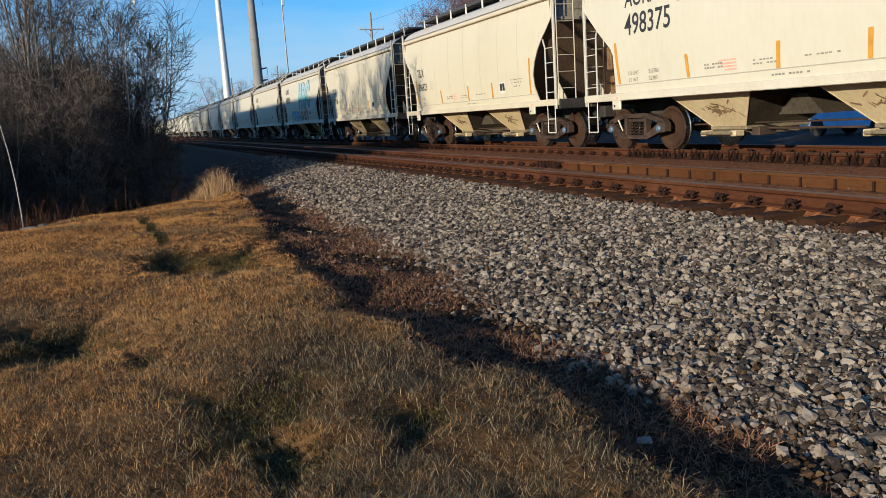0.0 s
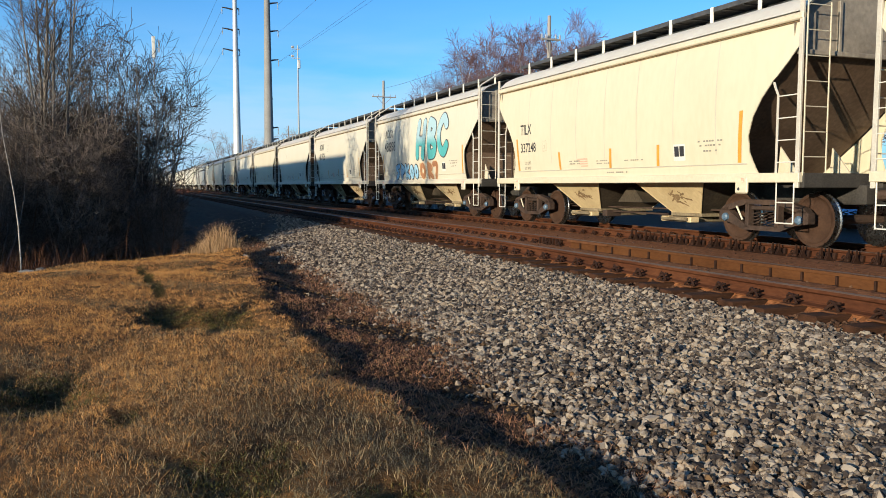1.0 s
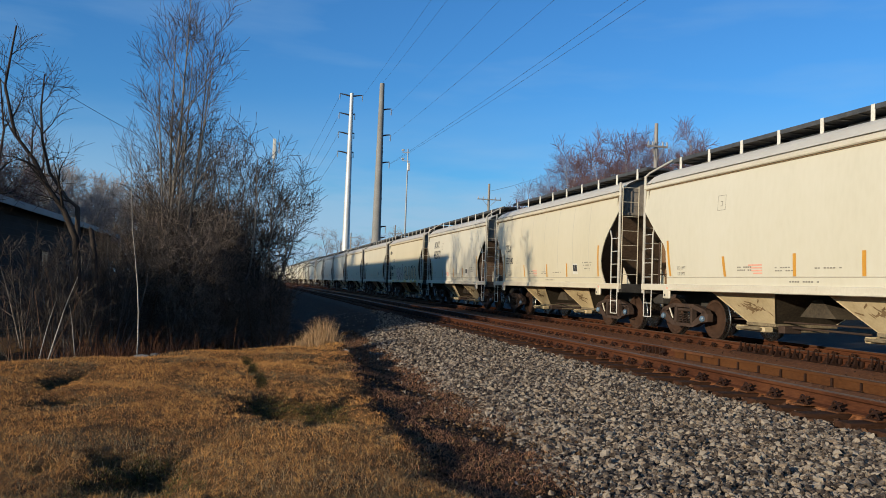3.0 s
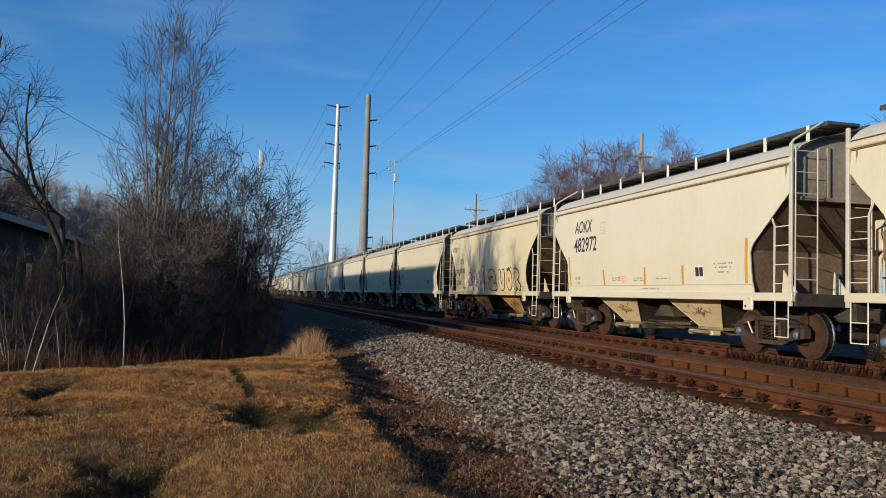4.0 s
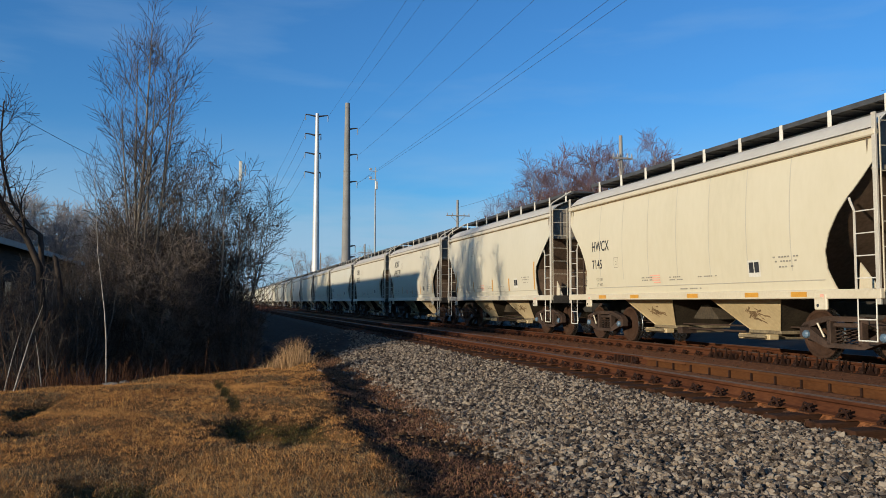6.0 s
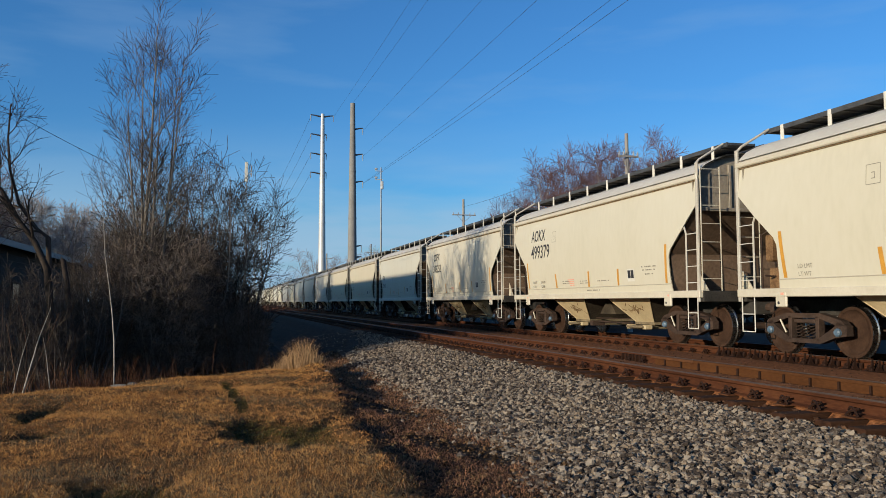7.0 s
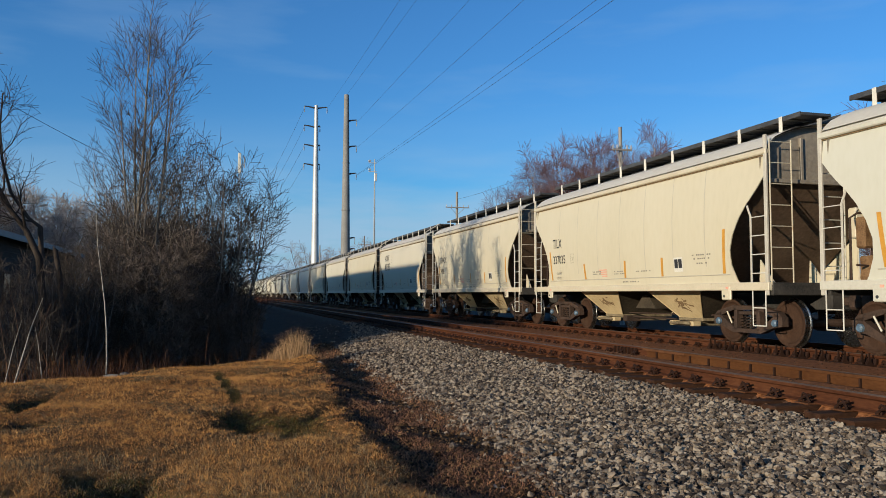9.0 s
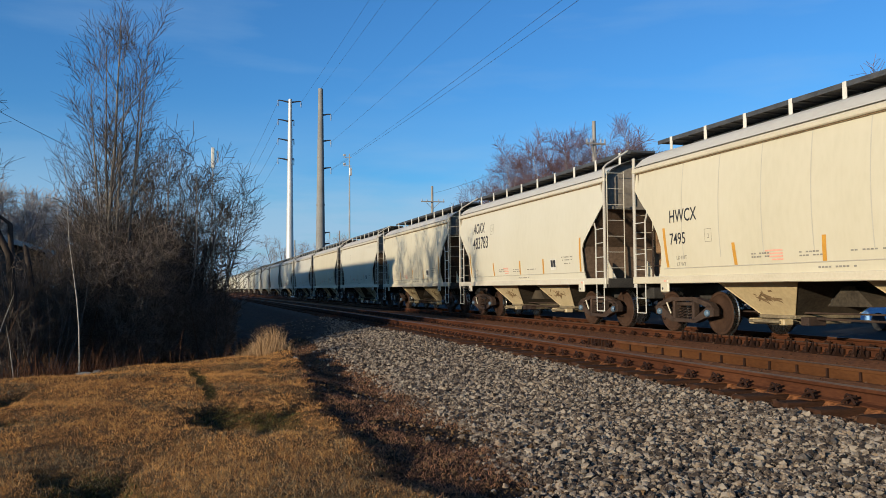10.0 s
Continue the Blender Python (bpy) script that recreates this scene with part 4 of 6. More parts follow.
    for z0, z1, u0, u1 in ((2.86, 2.87, 2.0, 2.3), (3.18, 3.19, 2.0, 2.3), (2.86, 3.19, 2.0, 2.01), (2.86, 3.19, 2.29, 2.30), (2.95, 3.06, 2.11, 2.125), (2.95, 2.965, 2.11, 2.19), (3.045, 3.06, 2.11, 2.19)):
        if style == "round":
            z0, z1, u0, u1 = 1.92 + (z0 - 2.86) * 0.8, 1.92 + (z1 - 2.86) * 0.8, 2.72 + (u0 - 2.0) * 0.75, 2.72 + (u1 - 2.0) * 0.75
        b.add([(-(side_x(z0) + 0.005), u0, z0), (-(side_x(z0) + 0.005), u1, z0), (-(side_x(z1) + 0.005), u1, z1), (-(side_x(z1) + 0.005), u0, z1)], [(0, 1, 2, 3)])
    part("clearance_mark", b, FADED, car)
    return car


CARS = {-5: ("", "", "round"), -4: ("AOKX", "498375", "angular"), -3: ("TILX", "336823", "round"), -2: ("TILX", "337248", "round"), -1: ("AOKX", "480898", "angular"),
        0: ("AOKX", "481926", "angular"), 1: ("", "", "angular"), 2: ("TILX", "333240", "round"), 3: ("AOKX", "482972", "angular"), 4: ("CITX", "221282", "plain"),
        5: ("HWCX", "11773", "round"), 6: ("HWCX", "7145", "round"), 7: ("", "", "angular"), 8: ("AOKX", "499379", "angular"), 9: ("CBFX", "306252", "angular"),
        10: ("TILX", "334350", "round"), 11: ("TILX", "337035", "round"), 12: ("HWCX", "7495", "round"), 13: ("AOKX", "483783", "angular")}
TINTS = [(1.0, 0.99, 0.93), (1.0, 0.97, 0.86), (0.97, 0.98, 0.97), (1.0, 0.98, 0.90), (0.90, 0.91, 0.92), (1.0, 0.95, 0.82)]
LOADS = {-4: ("233700", "52300"), -1: ("234100", "51900"), 8: ("233500", "52500")}
TRAIN = []
SMALL = {"gusset", "eave_seam", "gate_latch", "brake_valve", "brake_pipe", "sheet_lap", "jacking_hole", "red_label", "brake_lever", "spring", "bearing_cap", "scuff_mark", "weight_stencil", "red_stencil", "clearance_mark", "stencil_block", "brake_rod", "weld_seam", "air_reservoir", "brake_wheel",
         "brake_housing", "stencil_field", "stencil_panel", "bolster", "discharge_gate", "cross_hopper", "axle", "tread", "reflective_strip", "end_ladder", "rung"}


def build_train():
    templates = {"angular": hopper_car("angular"), "round": hopper_car("round")}
    used = set()
    for k in range(-5, 46):
        mark, number, style = CARS.get(k, ("", "", ("angular", "round", "angular", "angular", "round")[k % 5]))
        base = "round" if style == "plain" else style
        if base not in used:
            car = templates[base]
            used.add(base)
        else:
            car = copy_thing(templates[base], Matrix())
            for o in list(car.children):
                if o.name.startswith("lettering"):
                    for q in list(o.children):
                        bpy.data.objects.remove(q)
                    bpy.data.objects.remove(o)
        if k >= 19:  # never near: drop what is too small to see
            for o in list(car.children_recursive):
                if o.name.split(".")[0] in SMALL:
                    bpy.data.objects.remove(o)
        tint = (1.0, 0.93, 0.76) if style == "plain" else TINTS[(k * 5 + 3) % 6] if k > 13 else (1.0, 0.99, 0.94) if base == "angular" else (1.0, 0.96, 0.85)
        if k == 10:
            tint = (0.97, 1.0, 1.0)
        for o in car.children_recursive:
            o.color = (*tint, 1)
            if style == "plain" and o.name.startswith(("bay_side", "end_sill", "discharge_gate")):
                o.color = (1.0, 0.66, 0.40, 1)
        if k in (4, 6):  # tape on the sill only
            for o in list(car.children):
                if o.name.startswith(("reflective_strip", "weld_seam") if k == 4 else "reflective_strip"):
                    bpy.data.objects.remove(o)
        tagged(car, "cream %s covered hopper car with steel ladders and dark trucks" % ("smooth-sided" if base == "angular" else "seamed round-ended"))
        TRAIN.append((k, car))
    for k, car in TRAIN:
        mark, number, style = CARS.get(k, ("", "", ""))
        if mark == "AOKX":
            u, big = (4.16, 0.93) if k in (-1, 0) else (4.02, 1.0)
            letters(mark, 0.36 * big, u, 2.98, car, wide=0.78)
            letters(number, 0.42 * big, u, 2.42, car, wide=0.86)
            if k in LOADS:
                for text, z in zip(LOADS[k], (1.60, 1.46)):
                    letters(text, 0.080, 3.28, z, car, "weight_stencil", FADED)
        elif mark == "CBFX":
            letters(mark, 0.34, 4.2, 2.98, car, wide=0.92)
            letters(number, 0.36, 4.2, 2.42, car, wide=0.92)
        elif mark == "CITX":
            letters(mark, 0.22, 3.88, 2.44, car, wide=0.95)
            letters(number, 0.21, 3.88, 2.03, car, wide=1.0)
        elif mark:
            letters(mark, 0.27, 4.18, 2.40, car, wide=0.80)
            letters(number, 0.24, 4.18, 1.93, car, wide=0.86)


def bubble(car, strokes, fat, fill, edge, lift=0.006, rim=0.036):
    """Fat spray-painted strokes with an outline; strokes: lists of (u, z) along the middle of a limb of a letter."""
    for name, material, wide, out in (("spray_outline", edge, fat + rim, lift), ("spray_lettering", fill, fat, lift + 0.006)):
        for i, line in enumerate(strokes):
            b = Build()
            pts = [Vector((u, z, 0)) for u, z in line]
            fine = []
            for k in range(len(pts) - 1):
                p0, p1, p2, p3 = pts[max(k - 1, 0)], pts[k], pts[k + 1], pts[min(k + 2, len(pts) - 1)]
                for q in range(4):
                    t = q / 4
                    fine.append(0.5 * (2 * p1 + (p2 - p0) * t + (2 * p0 - 5 * p1 + 4 * p2 - p3) * t * t + (3 * p1 - p0 - 3 * p2 + p3) * t ** 3))
            fine.append(pts[-1])
            h = out + 0.0012 * i
            for j, p in enumerate(fine):
                ring = [(p.x + wide * math.cos(w), p.y + wide * math.sin(w)) for w in np.linspace(0, 2 * math.pi, 14, endpoint=False)]
                b.add([(-(side_x(z) + h + 0.00005 * j), u, z) for u, z in ring], [tuple(range(14))])
                if j + 1 < len(fine):
                    n = fine[j + 1]
                    d = (n - p).normalized() * wide
                    quad = [(p.x - d.y, p.y + d.x), (n.x - d.y, n.y + d.x), (n.x + d.y, n.y - d.x), (p.x + d.y, p.y - d.x)]
                    b.add([(-(side_x(z) + h + 0.00005 * j + 0.00002), u, z) for u, z in quad], [(0, 1, 2, 3)])
            part(name, b, material, car)


def spray_tag(car, u, z, w, h, seed):
    """A thin black scrawl that nobody can read."""
    r = random.Random(seed)
    n = 46
    pts = []
    for i in range(n):
        a = i / n
        q = z + h / 2 * (0.8 * math.sin(a * 31 + seed) + 0.35 * math.sin(a * 67 + r.uniform(0, 0.8)))
        pts.append((-(side_x(q) + 0.004), u - w * a - 0.05 * math.sin(a * 40), q))
    part("spray_tag", Build().tube(pts, 0.009, 4), INK, car)


def graffiti():
    by = dict(TRAIN)
    # three tall turquoise letters, a small blue word and a brown one below them
    bubble(by[-1], [[(-0.16, 3.31), (-0.05, 2.77), (0.02, 2.14)], [(-0.78, 3.29), (-0.73, 2.72), (-0.59, 2.12)], [(-0.09, 2.68), (-0.69, 2.64)],
                    [(-1.31, 3.24), (-1.25, 2.68), (-1.3, 2.14)], [(-1.35, 3.3), (-1.8, 3.15), (-1.73, 2.88), (-1.4, 2.73)], [(-1.43, 2.71), (-1.86, 2.48), (-1.75, 2.18), (-1.3, 2.13)],
                    [(-2.98, 3.11), (-2.71, 3.34), (-2.39, 3.13), (-2.26, 2.76), (-2.4, 2.33), (-2.72, 2.18), (-3.0, 2.4)]], 0.165, TWOTONE, SMOKE)
    bubble(by[-1], [[(2.25, 1.79), (2.6, 1.72), (2.37, 1.52), (2.63, 1.35)], [(1.93, 1.8), (2.02, 1.35)], [(1.91, 1.78), (1.64, 1.66), (1.92, 1.52)], [(1.44, 1.79), (1.42, 1.35)],
                    [(1.1, 1.76), (1.39, 1.54), (1.08, 1.35)]] + [[(u + 0.14 * math.cos(w), 1.55 + 0.18 * math.sin(w)) for w in np.linspace(0, 2 * math.pi, 9)] for u in (0.73, 0.21)], 0.085, SKYB, INK)
    bubble(by[-1], [[(-0.51 + 0.20 * math.cos(w), 1.57 + 0.20 * math.sin(w)) for w in np.linspace(0, 2 * math.pi, 9)], [(-1.12, 1.8), (-1.14, 1.34)],
                    [(-1.17, 1.77), (-1.44, 1.68), (-1.21, 1.52), (-1.51, 1.34)], [(-1.66, 1.79), (-2.0, 1.76), (-1.87, 1.34)]], 0.095, BROWNP, TANP, rim=0.025)
    # a pink word of three letters and a tan figure
    bubble(by[4], [[(2.08, 1.84), (2.30, 1.92), (2.44, 1.76), (2.16, 1.62), (1.97, 1.48), (2.16, 1.33), (2.44, 1.36)],
                   [(1.73, 1.6), (1.45, 1.65), (1.38, 1.86), (1.58, 2.0), (1.77, 1.81), (1.76, 1.51), (1.56, 1.35), (1.26, 1.33)],
                   [(0.95, 1.92), (0.93, 1.51), (0.8, 1.34), (0.63, 1.5), (0.48, 1.34), (0.36, 1.62), (0.46, 2.14), (0.34, 2.12)]], 0.108, PINKP, INK, rim=0.04)
    bubble(by[4], [[(-0.40, 1.86), (-0.64, 1.96), (-1.0, 1.92), (-1.05, 1.72), (-0.68, 1.6), (-0.41, 1.49), (-0.7, 1.40), (-1.2, 1.42)], [(-1.72, 1.95), (-1.75, 1.5), (-2.0, 1.4), (-2.15, 1.6), (-2.15, 1.95)],
                   [(-2.80 + 0.18 * math.cos(w), 1.66 + 0.24 * math.sin(w)) for w in np.linspace(0, 2 * math.pi, 9)], [(-3.42, 1.95), (-3.46, 1.40)], [(-3.46, 1.95), (-3.76, 1.85), (-3.5, 1.66), (-3.86, 1.40)]], 0.115, TANP, INK, rim=0.05)
    spray_tag(by[4], 5.15, 3.12, 0.75, 0.26, 5)
    spray_tag(by[4], 4.50, 2.08, 0.70, 0.30, 8)
    spray_tag(by[4], 4.45, 1.62, 0.75, 0.24, 9)
    spray_tag(by[4], -2.55, 2.05, 0.40, 0.16, 3)
    for u in (3.6, 1.9, -0.6, -2.6, -3.9):
        part("sill_tape", Build().box(-1.588, -1.583, u - 0.35, u + 0.35, 1.115, 1.225), YELLOW, by[4])
        part("sill_tape", Build().box(-1.588, -1.583, u - 0.2, u + 0.2, 1.125, 1.215), STRIPE, by[6])


build_train()
graffiti()


# ---------------------------------------------------------------- bare trees
def grow(seed, height, radius, counts=(12, 7, 5), lengths=(0.40, 0.5, 0.55), spread=0.7, lean=(0, 0), start=0.2, stems=1, fan=0.16, curl=0.10, rise=0.05, taper=0.85, floor=0.42, spines=()):
    """Limbs of a bare tree: a list of (level, points, radii). counts and lengths: side limbs on each level, and their share of the parent's length."""
    r = random.Random(seed)
    out = []

    def limb(p, d, length, rad, level):
        n = (8, 5, 3, 1, 1)[level]
        pts, rads = [Vector(p)], [rad]
        q, way = Vector(p), Vector(d).normalized()
        for i in range(n):
            way = (way + Vector((r.gauss(0, 1), r.gauss(0, 1), r.gauss(0, 0.8))) * curl * (0.5 if level == 0 else 1.0) + Vector((0, 0, rise))).normalized()
            q = q + way * length / n
            pts.append(q.copy())
            rads.append(rad * (1 - 0.9 * (i + 1) / n))
        out.append((level, pts, rads))
        sprout(pts, rads, length, level)

    def sprout(pts, rads, length, level):
        n = len(pts) - 1
        if level >= len(counts):
            return
        count = max(int(counts[level] * r.uniform(0.75, 1.25)), 2)
        first = start if level == 0 else 0.15
        turn_at = r.uniform(0, 6.28)
        for c in range(count):
            a = first + (0.99 - first) * (c + r.random()) / count
            i = min(int(a * n), n - 1)
            base = pts[i].lerp(pts[i + 1], a * n - i)
            here = (pts[i + 1] - pts[i]).normalized()
            u = here.cross(Vector((0.3, 0.5, 0.8))).normalized()
            w = here.cross(u)
            turn_at += 2.4 + r.uniform(-0.6, 0.6)
            side = u * math.cos(turn_at) + w * math.sin(turn_at)
            turn = r.uniform(0.7, 1.25) * spread
            limb(base, here + side * turn, max(length * lengths[level] * (1.15 - taper * a), floor) * r.uniform(0.6, 1.15), max(rads[i] * 0.58, 0.003), level + 1)

    for pts, r0, r1 in spines:
        pts = [Vector(p) for p in pts]
        n = len(pts) - 1
        rads = [r0 + (r1 - r0) * i / n for i in range(n + 1)]
        out.append((0, pts, rads))
        sprout(pts, rads, height, 0)
    for s in range(stems):
        w = 2 * math.pi * (s + r.random()) / stems
        off = 0.3 * (stems > 1)
        limb((off * math.cos(w), off * math.sin(w), -0.2), Vector((math.cos(w) * fan * (stems > 1) + lean[0], math.sin(w) * fan * (stems > 1) + lean[1], 1)),
             height * r.uniform(0.7, 0.95) if s else height, radius * (r.uniform(0.55, 0.9) if s else 1), 0)
    return out


def limb_mesh(name, limbs, material, levels, thin=1.0, least=0.003):
    """Tapered tubes for the limbs of the given levels."""
    verts, faces = [], []
    for level, pts, rads in limbs:
        if level not in levels:
            continue
        n = 6 if level == 0 else 4 if level == 1 else 3
        k0 = len(verts)
        d = (pts[-1] - pts[0]).normalized()
        a = d.cross(Vector((0.31, 0.77, 0.55))).normalized()
        c = d.cross(a)
        for p, q in zip(pts, rads):
            q = max(q * thin, least)
            for k in range(n):
                w = 2 * math.pi * k / n
                verts.append(p + (a * math.cos(w) + c * math.sin(w)) * q)
        for i in range(len(pts) - 1):
            for k in range(n):
                j = (k + 1) % n
                faces.append((k0 + i * n + k, k0 + i * n + j, k0 + (i + 1) * n + j, k0 + (i + 1) * n + k))
    return raw_mesh(name, [tuple(v) for v in verts], faces, material, True)


def tree(name, label, limbs, bark, twig, category="tree", group="", trunk_levels=(0, 1), thin=1.0, least=0.003):
    root = thing(name, label, category, group)
    part("trunk", limb_mesh("trunk", limbs, bark, trunk_levels), None, root)
    part("crown", limb_mesh("crown", limbs, twig, tuple(q for q in range(7) if q not in trunk_levels), thin, least), None, root)
    return root


def place(ob, x, y, turn=0.0, size=1.0, dz=0.0, tilt=(0, 0)):
    ob.location, ob.rotation_euler = (x, y, float(ground_z(x, y)) + dz), (tilt[0], tilt[1], turn)
    ob.scale = (size, size, size)
    return ob


def put_copy(ob, x, y, turn, size):
    new_ob = copy_thing(ob, Matrix.Translation((x, y, float(ground_z(x, y)))) @ Matrix.Rotation(turn, 4, "Z"))
    new_ob.scale = (size, size, size)
    return new_ob


def vegetation():
    # the tall tree of the thicket and its companions
    tall = tree("bare_tree", "tall bare multi-stemmed tree rising out of a thicket", grow(11, 10.6, 0.085, (15, 8, 5), (0.27, 0.50, 0.50), 0.66, stems=6, start=0.18, fan=0.045, curl=0.06, rise=0.06, floor=0.45, taper=0.68), PALEBARK, TWIG,
                group="trees of the thicket", trunk_levels=(0, 1), thin=1.0, least=0.0046)
    place(tall, -2.1, 24.8, 2.4, 1.0)
    second = tree("bare_tree", "bare bushy tree with ascending dark twigs beside the track", grow(23, 5.8, 0.055, (9, 7, 5), (0.42, 0.46, 0.45), 0.9, stems=6, start=0.12, fan=0.26, curl=0.08, rise=0.05), BARK, TWIG,
                  group="trees of the thicket", least=0.0052)
    place(second, -0.45, 25.6, 1.1, 1.22)
    for x, y, turn, size in ((0.2, 26.8, 3.4, 1.1), (-3.2, 25.0, 4.4, 0.75), (-1.2, 27.5, 5.1, 1.1), (-2.4, 24.2, 5.9, 0.72), (-0.6, 31.0, 0.8, 1.3), (-2.6, 30.5, 4.9, 1.2), (0.2, 29.2, 3.9, 1.1), (-4.4, 22.4, 0.7, 0.55), (-3.3, 22.6, 0.4, 0.62), (-4.8, 25.5, 5.0, 0.62), (-5.8, 24.6, 2.7, 0.58)):
        put_copy(second, x, y, turn, size)
    # a dense tangle of brush round their feet
    brush = [tree("brush", "dense leafless tangle of dark brush", grow(130 + i, 3.9, 0.016, (11, 6, 4), (0.30, 0.52, 0.6), 1.0, floor=0.20, stems=12, start=0.04, fan=0.20, curl=0.14, rise=0.05), BRUSH, BRUSH, "shrub",
                  "brush of the thicket", trunk_levels=(0,), least=0.0058) for i in range(3)]
    for o in brush:
        for c in o.children:
            tagged(c, kind="stuff")
    q = random.Random(15)
    for i in range(46):
        y = 22.9 + 9.0 * q.random() ** 1.25
        x = q.uniform(-3.3, -0.75 + 0.035 * (y - 23))
        y = max(y, 22.9 + 0.35 * min(x + 1.5, 0) + 1.2 * max(x + 1.2, 0))
        size = q.uniform(0.7, 1.36) * (1.0 if x > -2.3 else 0.6)
        if i < 3:
            place(brush[i], x, y, q.uniform(0, 6), size)
        else:
            put_copy(brush[i % 3], x, y, q.uniform(0, 6), size)
    for x, y, turn, size in ((0.35, 25.2, 1.0, 0.65), (0.5, 26.6, 2.0, 0.7), (0.1, 24.5, 3.0, 0.6), (0.7, 28.0, 4.2, 0.65), (-0.3, 24.0, 5.0, 0.6), (0.9, 24.6, 0.5, 0.40), (0.95, 25.6, 1.5, 0.42), (1.0, 26.8, 2.5, 0.45),
                             (1.1, 28.2, 3.5, 0.45), (1.2, 29.6, 4.5, 0.5), (0.7, 30.4, 5.5, 0.7), (0.6, 24.0, 0.1, 0.36), (0.3, 29.4, 1.1, 0.85), (0.2, 27.4, 2.1, 0.85)):
        put_copy(brush[1], x, y, turn, size)
    old = tree("bare_tree", "dark crooked bare tree in front of a house",
               grow(37, 4.6, 0.1, (11, 8, 4), (0.40, 0.45, 0.5), 0.95, start=0.35, stems=0, curl=0.15, rise=0.08, spines=(
                   (((0.0, 0.0, -0.3), (-0.06, 0.0, 2.0), (-0.15, 0.0, 2.9), (-0.44, 0.1, 3.5), (-0.80, 0.1, 4.0), (-1.10, 0.0, 4.6), (-1.48, -0.1, 5.1), (-1.77, 0.0, 6.2), (-1.64, 0.1, 7.6)), 0.10, 0.02),
                   (((0.02, 0.3, -0.3), (-0.12, 0.3, 2.2), (-0.20, 0.3, 3.6), (-0.44, 0.25, 3.8), (-0.80, 0.2, 4.35), (-1.0, 0.2, 5.1), (-1.06, 0.2, 5.8), (-1.05, 0.3, 6.6)), 0.075, 0.015))), DARKBARK, DARKBARK,
               group="trees of the thicket", least=0.004)
    place(old, -3.62, 19.5, 0.0, 1.0)
    put_copy(old, -7.2, 22.5, 2.5, 0.9)
    snag = thing("tree_snag", "broken pale tree trunk without branches", "tree")
    part("trunk", limb_mesh("trunk", [(0, [Vector((0.26, 0, -0.3)), Vector((0.18, 0, 1.5)), Vector((0.08, 0.05, 2.5)), Vector((-0.02, 0, 3.15)), Vector((-0.05, 0, 3.2))], [0.09, 0.075, 0.07, 0.06, 0.02])], TWIG, (0,)), None, snag)
    place(snag, -3.62, 20.6)
    # Trees and brush out of view on the left, added to shade the thicket.
    for x, y, turn, size in ((-9.6, 18.4, 0.3, 0.9), (-12.0, 18.0, 5.0, 1.0)):
        put_copy(second, x, y, turn, size)
    for i in range(14):
        put_copy(brush[i % 3], -10.4 + 0.37 * (i % 5), 16.9 + 0.32 * i, 1.9 * i, 1.1)
    birch = tree("birch_sapling", "thin white-barked birch sapling at the turf's edge", grow(41, 4.6, 0.019, (12, 4, 3), (0.22, 0.5, 0.5), 0.8, start=0.38, curl=0.10, rise=0.06), BIRCH, TWIG, "tree", trunk_levels=(0,))
    place(birch, -2.08, 17.4, 0.0, 1.0)
    leaning = tree("birch_sapling", "leaning white birch stem at the turf's edge", grow(43, 1.9, 0.020, (5, 3), (0.3, 0.5), 0.7, start=0.4, lean=(0.25, 0), curl=0.08), BIRCH, TWIG, "tree", trunk_levels=(0,))
    place(leaning, -3.62, 16.6, 0.0, 1.0)
    put_copy(leaning, -3.85, 16.9, 0.9, 0.8)
    put_copy(leaning, -3.2, 17.3, 2.3, 0.7)
    # low thicket
    kinds = [tree("shrub", "leafless shrub of thin dark stems", grow(60 + i, 1.9 + 0.4 * i, 0.016, (6, 4, 3), (0.45, 0.5, 0.5), 0.95, floor=0.25, stems=7, start=0.15, fan=0.30, curl=0.12, rise=0.07), REDBARK if i % 2 else BARK, TWIG, "shrub",
                  "thicket shrubs", trunk_levels=(0,), least=0.0035) for i in range(4)]
    r = random.Random(5)
    spots = [(x, 0.3 + 7.5 * r.random() ** 0.7 + (0.9 if x > -1.5 else 0)) for x in (r.uniform(-4.4, 0.7) for _ in range(48))]
    for i, (x, d) in enumerate(spots):
        y = (22.4 if x > -2.8 else 19.4) + 0.5 * x + d
        if i < 4:
            place(kinds[i], x, y, r.uniform(0, 6), r.uniform(0.8, 1.2))
        else:
            put_copy(kinds[i % 4], x, y, r.uniform(0, 6), r.uniform(0.5, 1.4))
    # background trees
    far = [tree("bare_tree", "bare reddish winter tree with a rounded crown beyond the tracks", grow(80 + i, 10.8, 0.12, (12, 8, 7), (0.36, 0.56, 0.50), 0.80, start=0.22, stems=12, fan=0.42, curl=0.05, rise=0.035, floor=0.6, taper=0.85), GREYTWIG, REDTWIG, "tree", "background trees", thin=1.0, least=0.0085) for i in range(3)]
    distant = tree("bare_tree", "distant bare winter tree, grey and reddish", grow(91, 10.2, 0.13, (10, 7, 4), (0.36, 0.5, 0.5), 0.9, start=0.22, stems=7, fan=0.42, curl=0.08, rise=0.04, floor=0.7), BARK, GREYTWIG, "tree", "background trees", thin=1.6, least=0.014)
    place(distant, -20, 80, 0.7, 1.28)
    place(far[0], 25.8, 50.0, 0.4, 1.20)
    place(far[1], 22.6, 51.0, 2.0, 0.90)
    place(far[2], 29.4, 49.5, 4.0, 1.12)
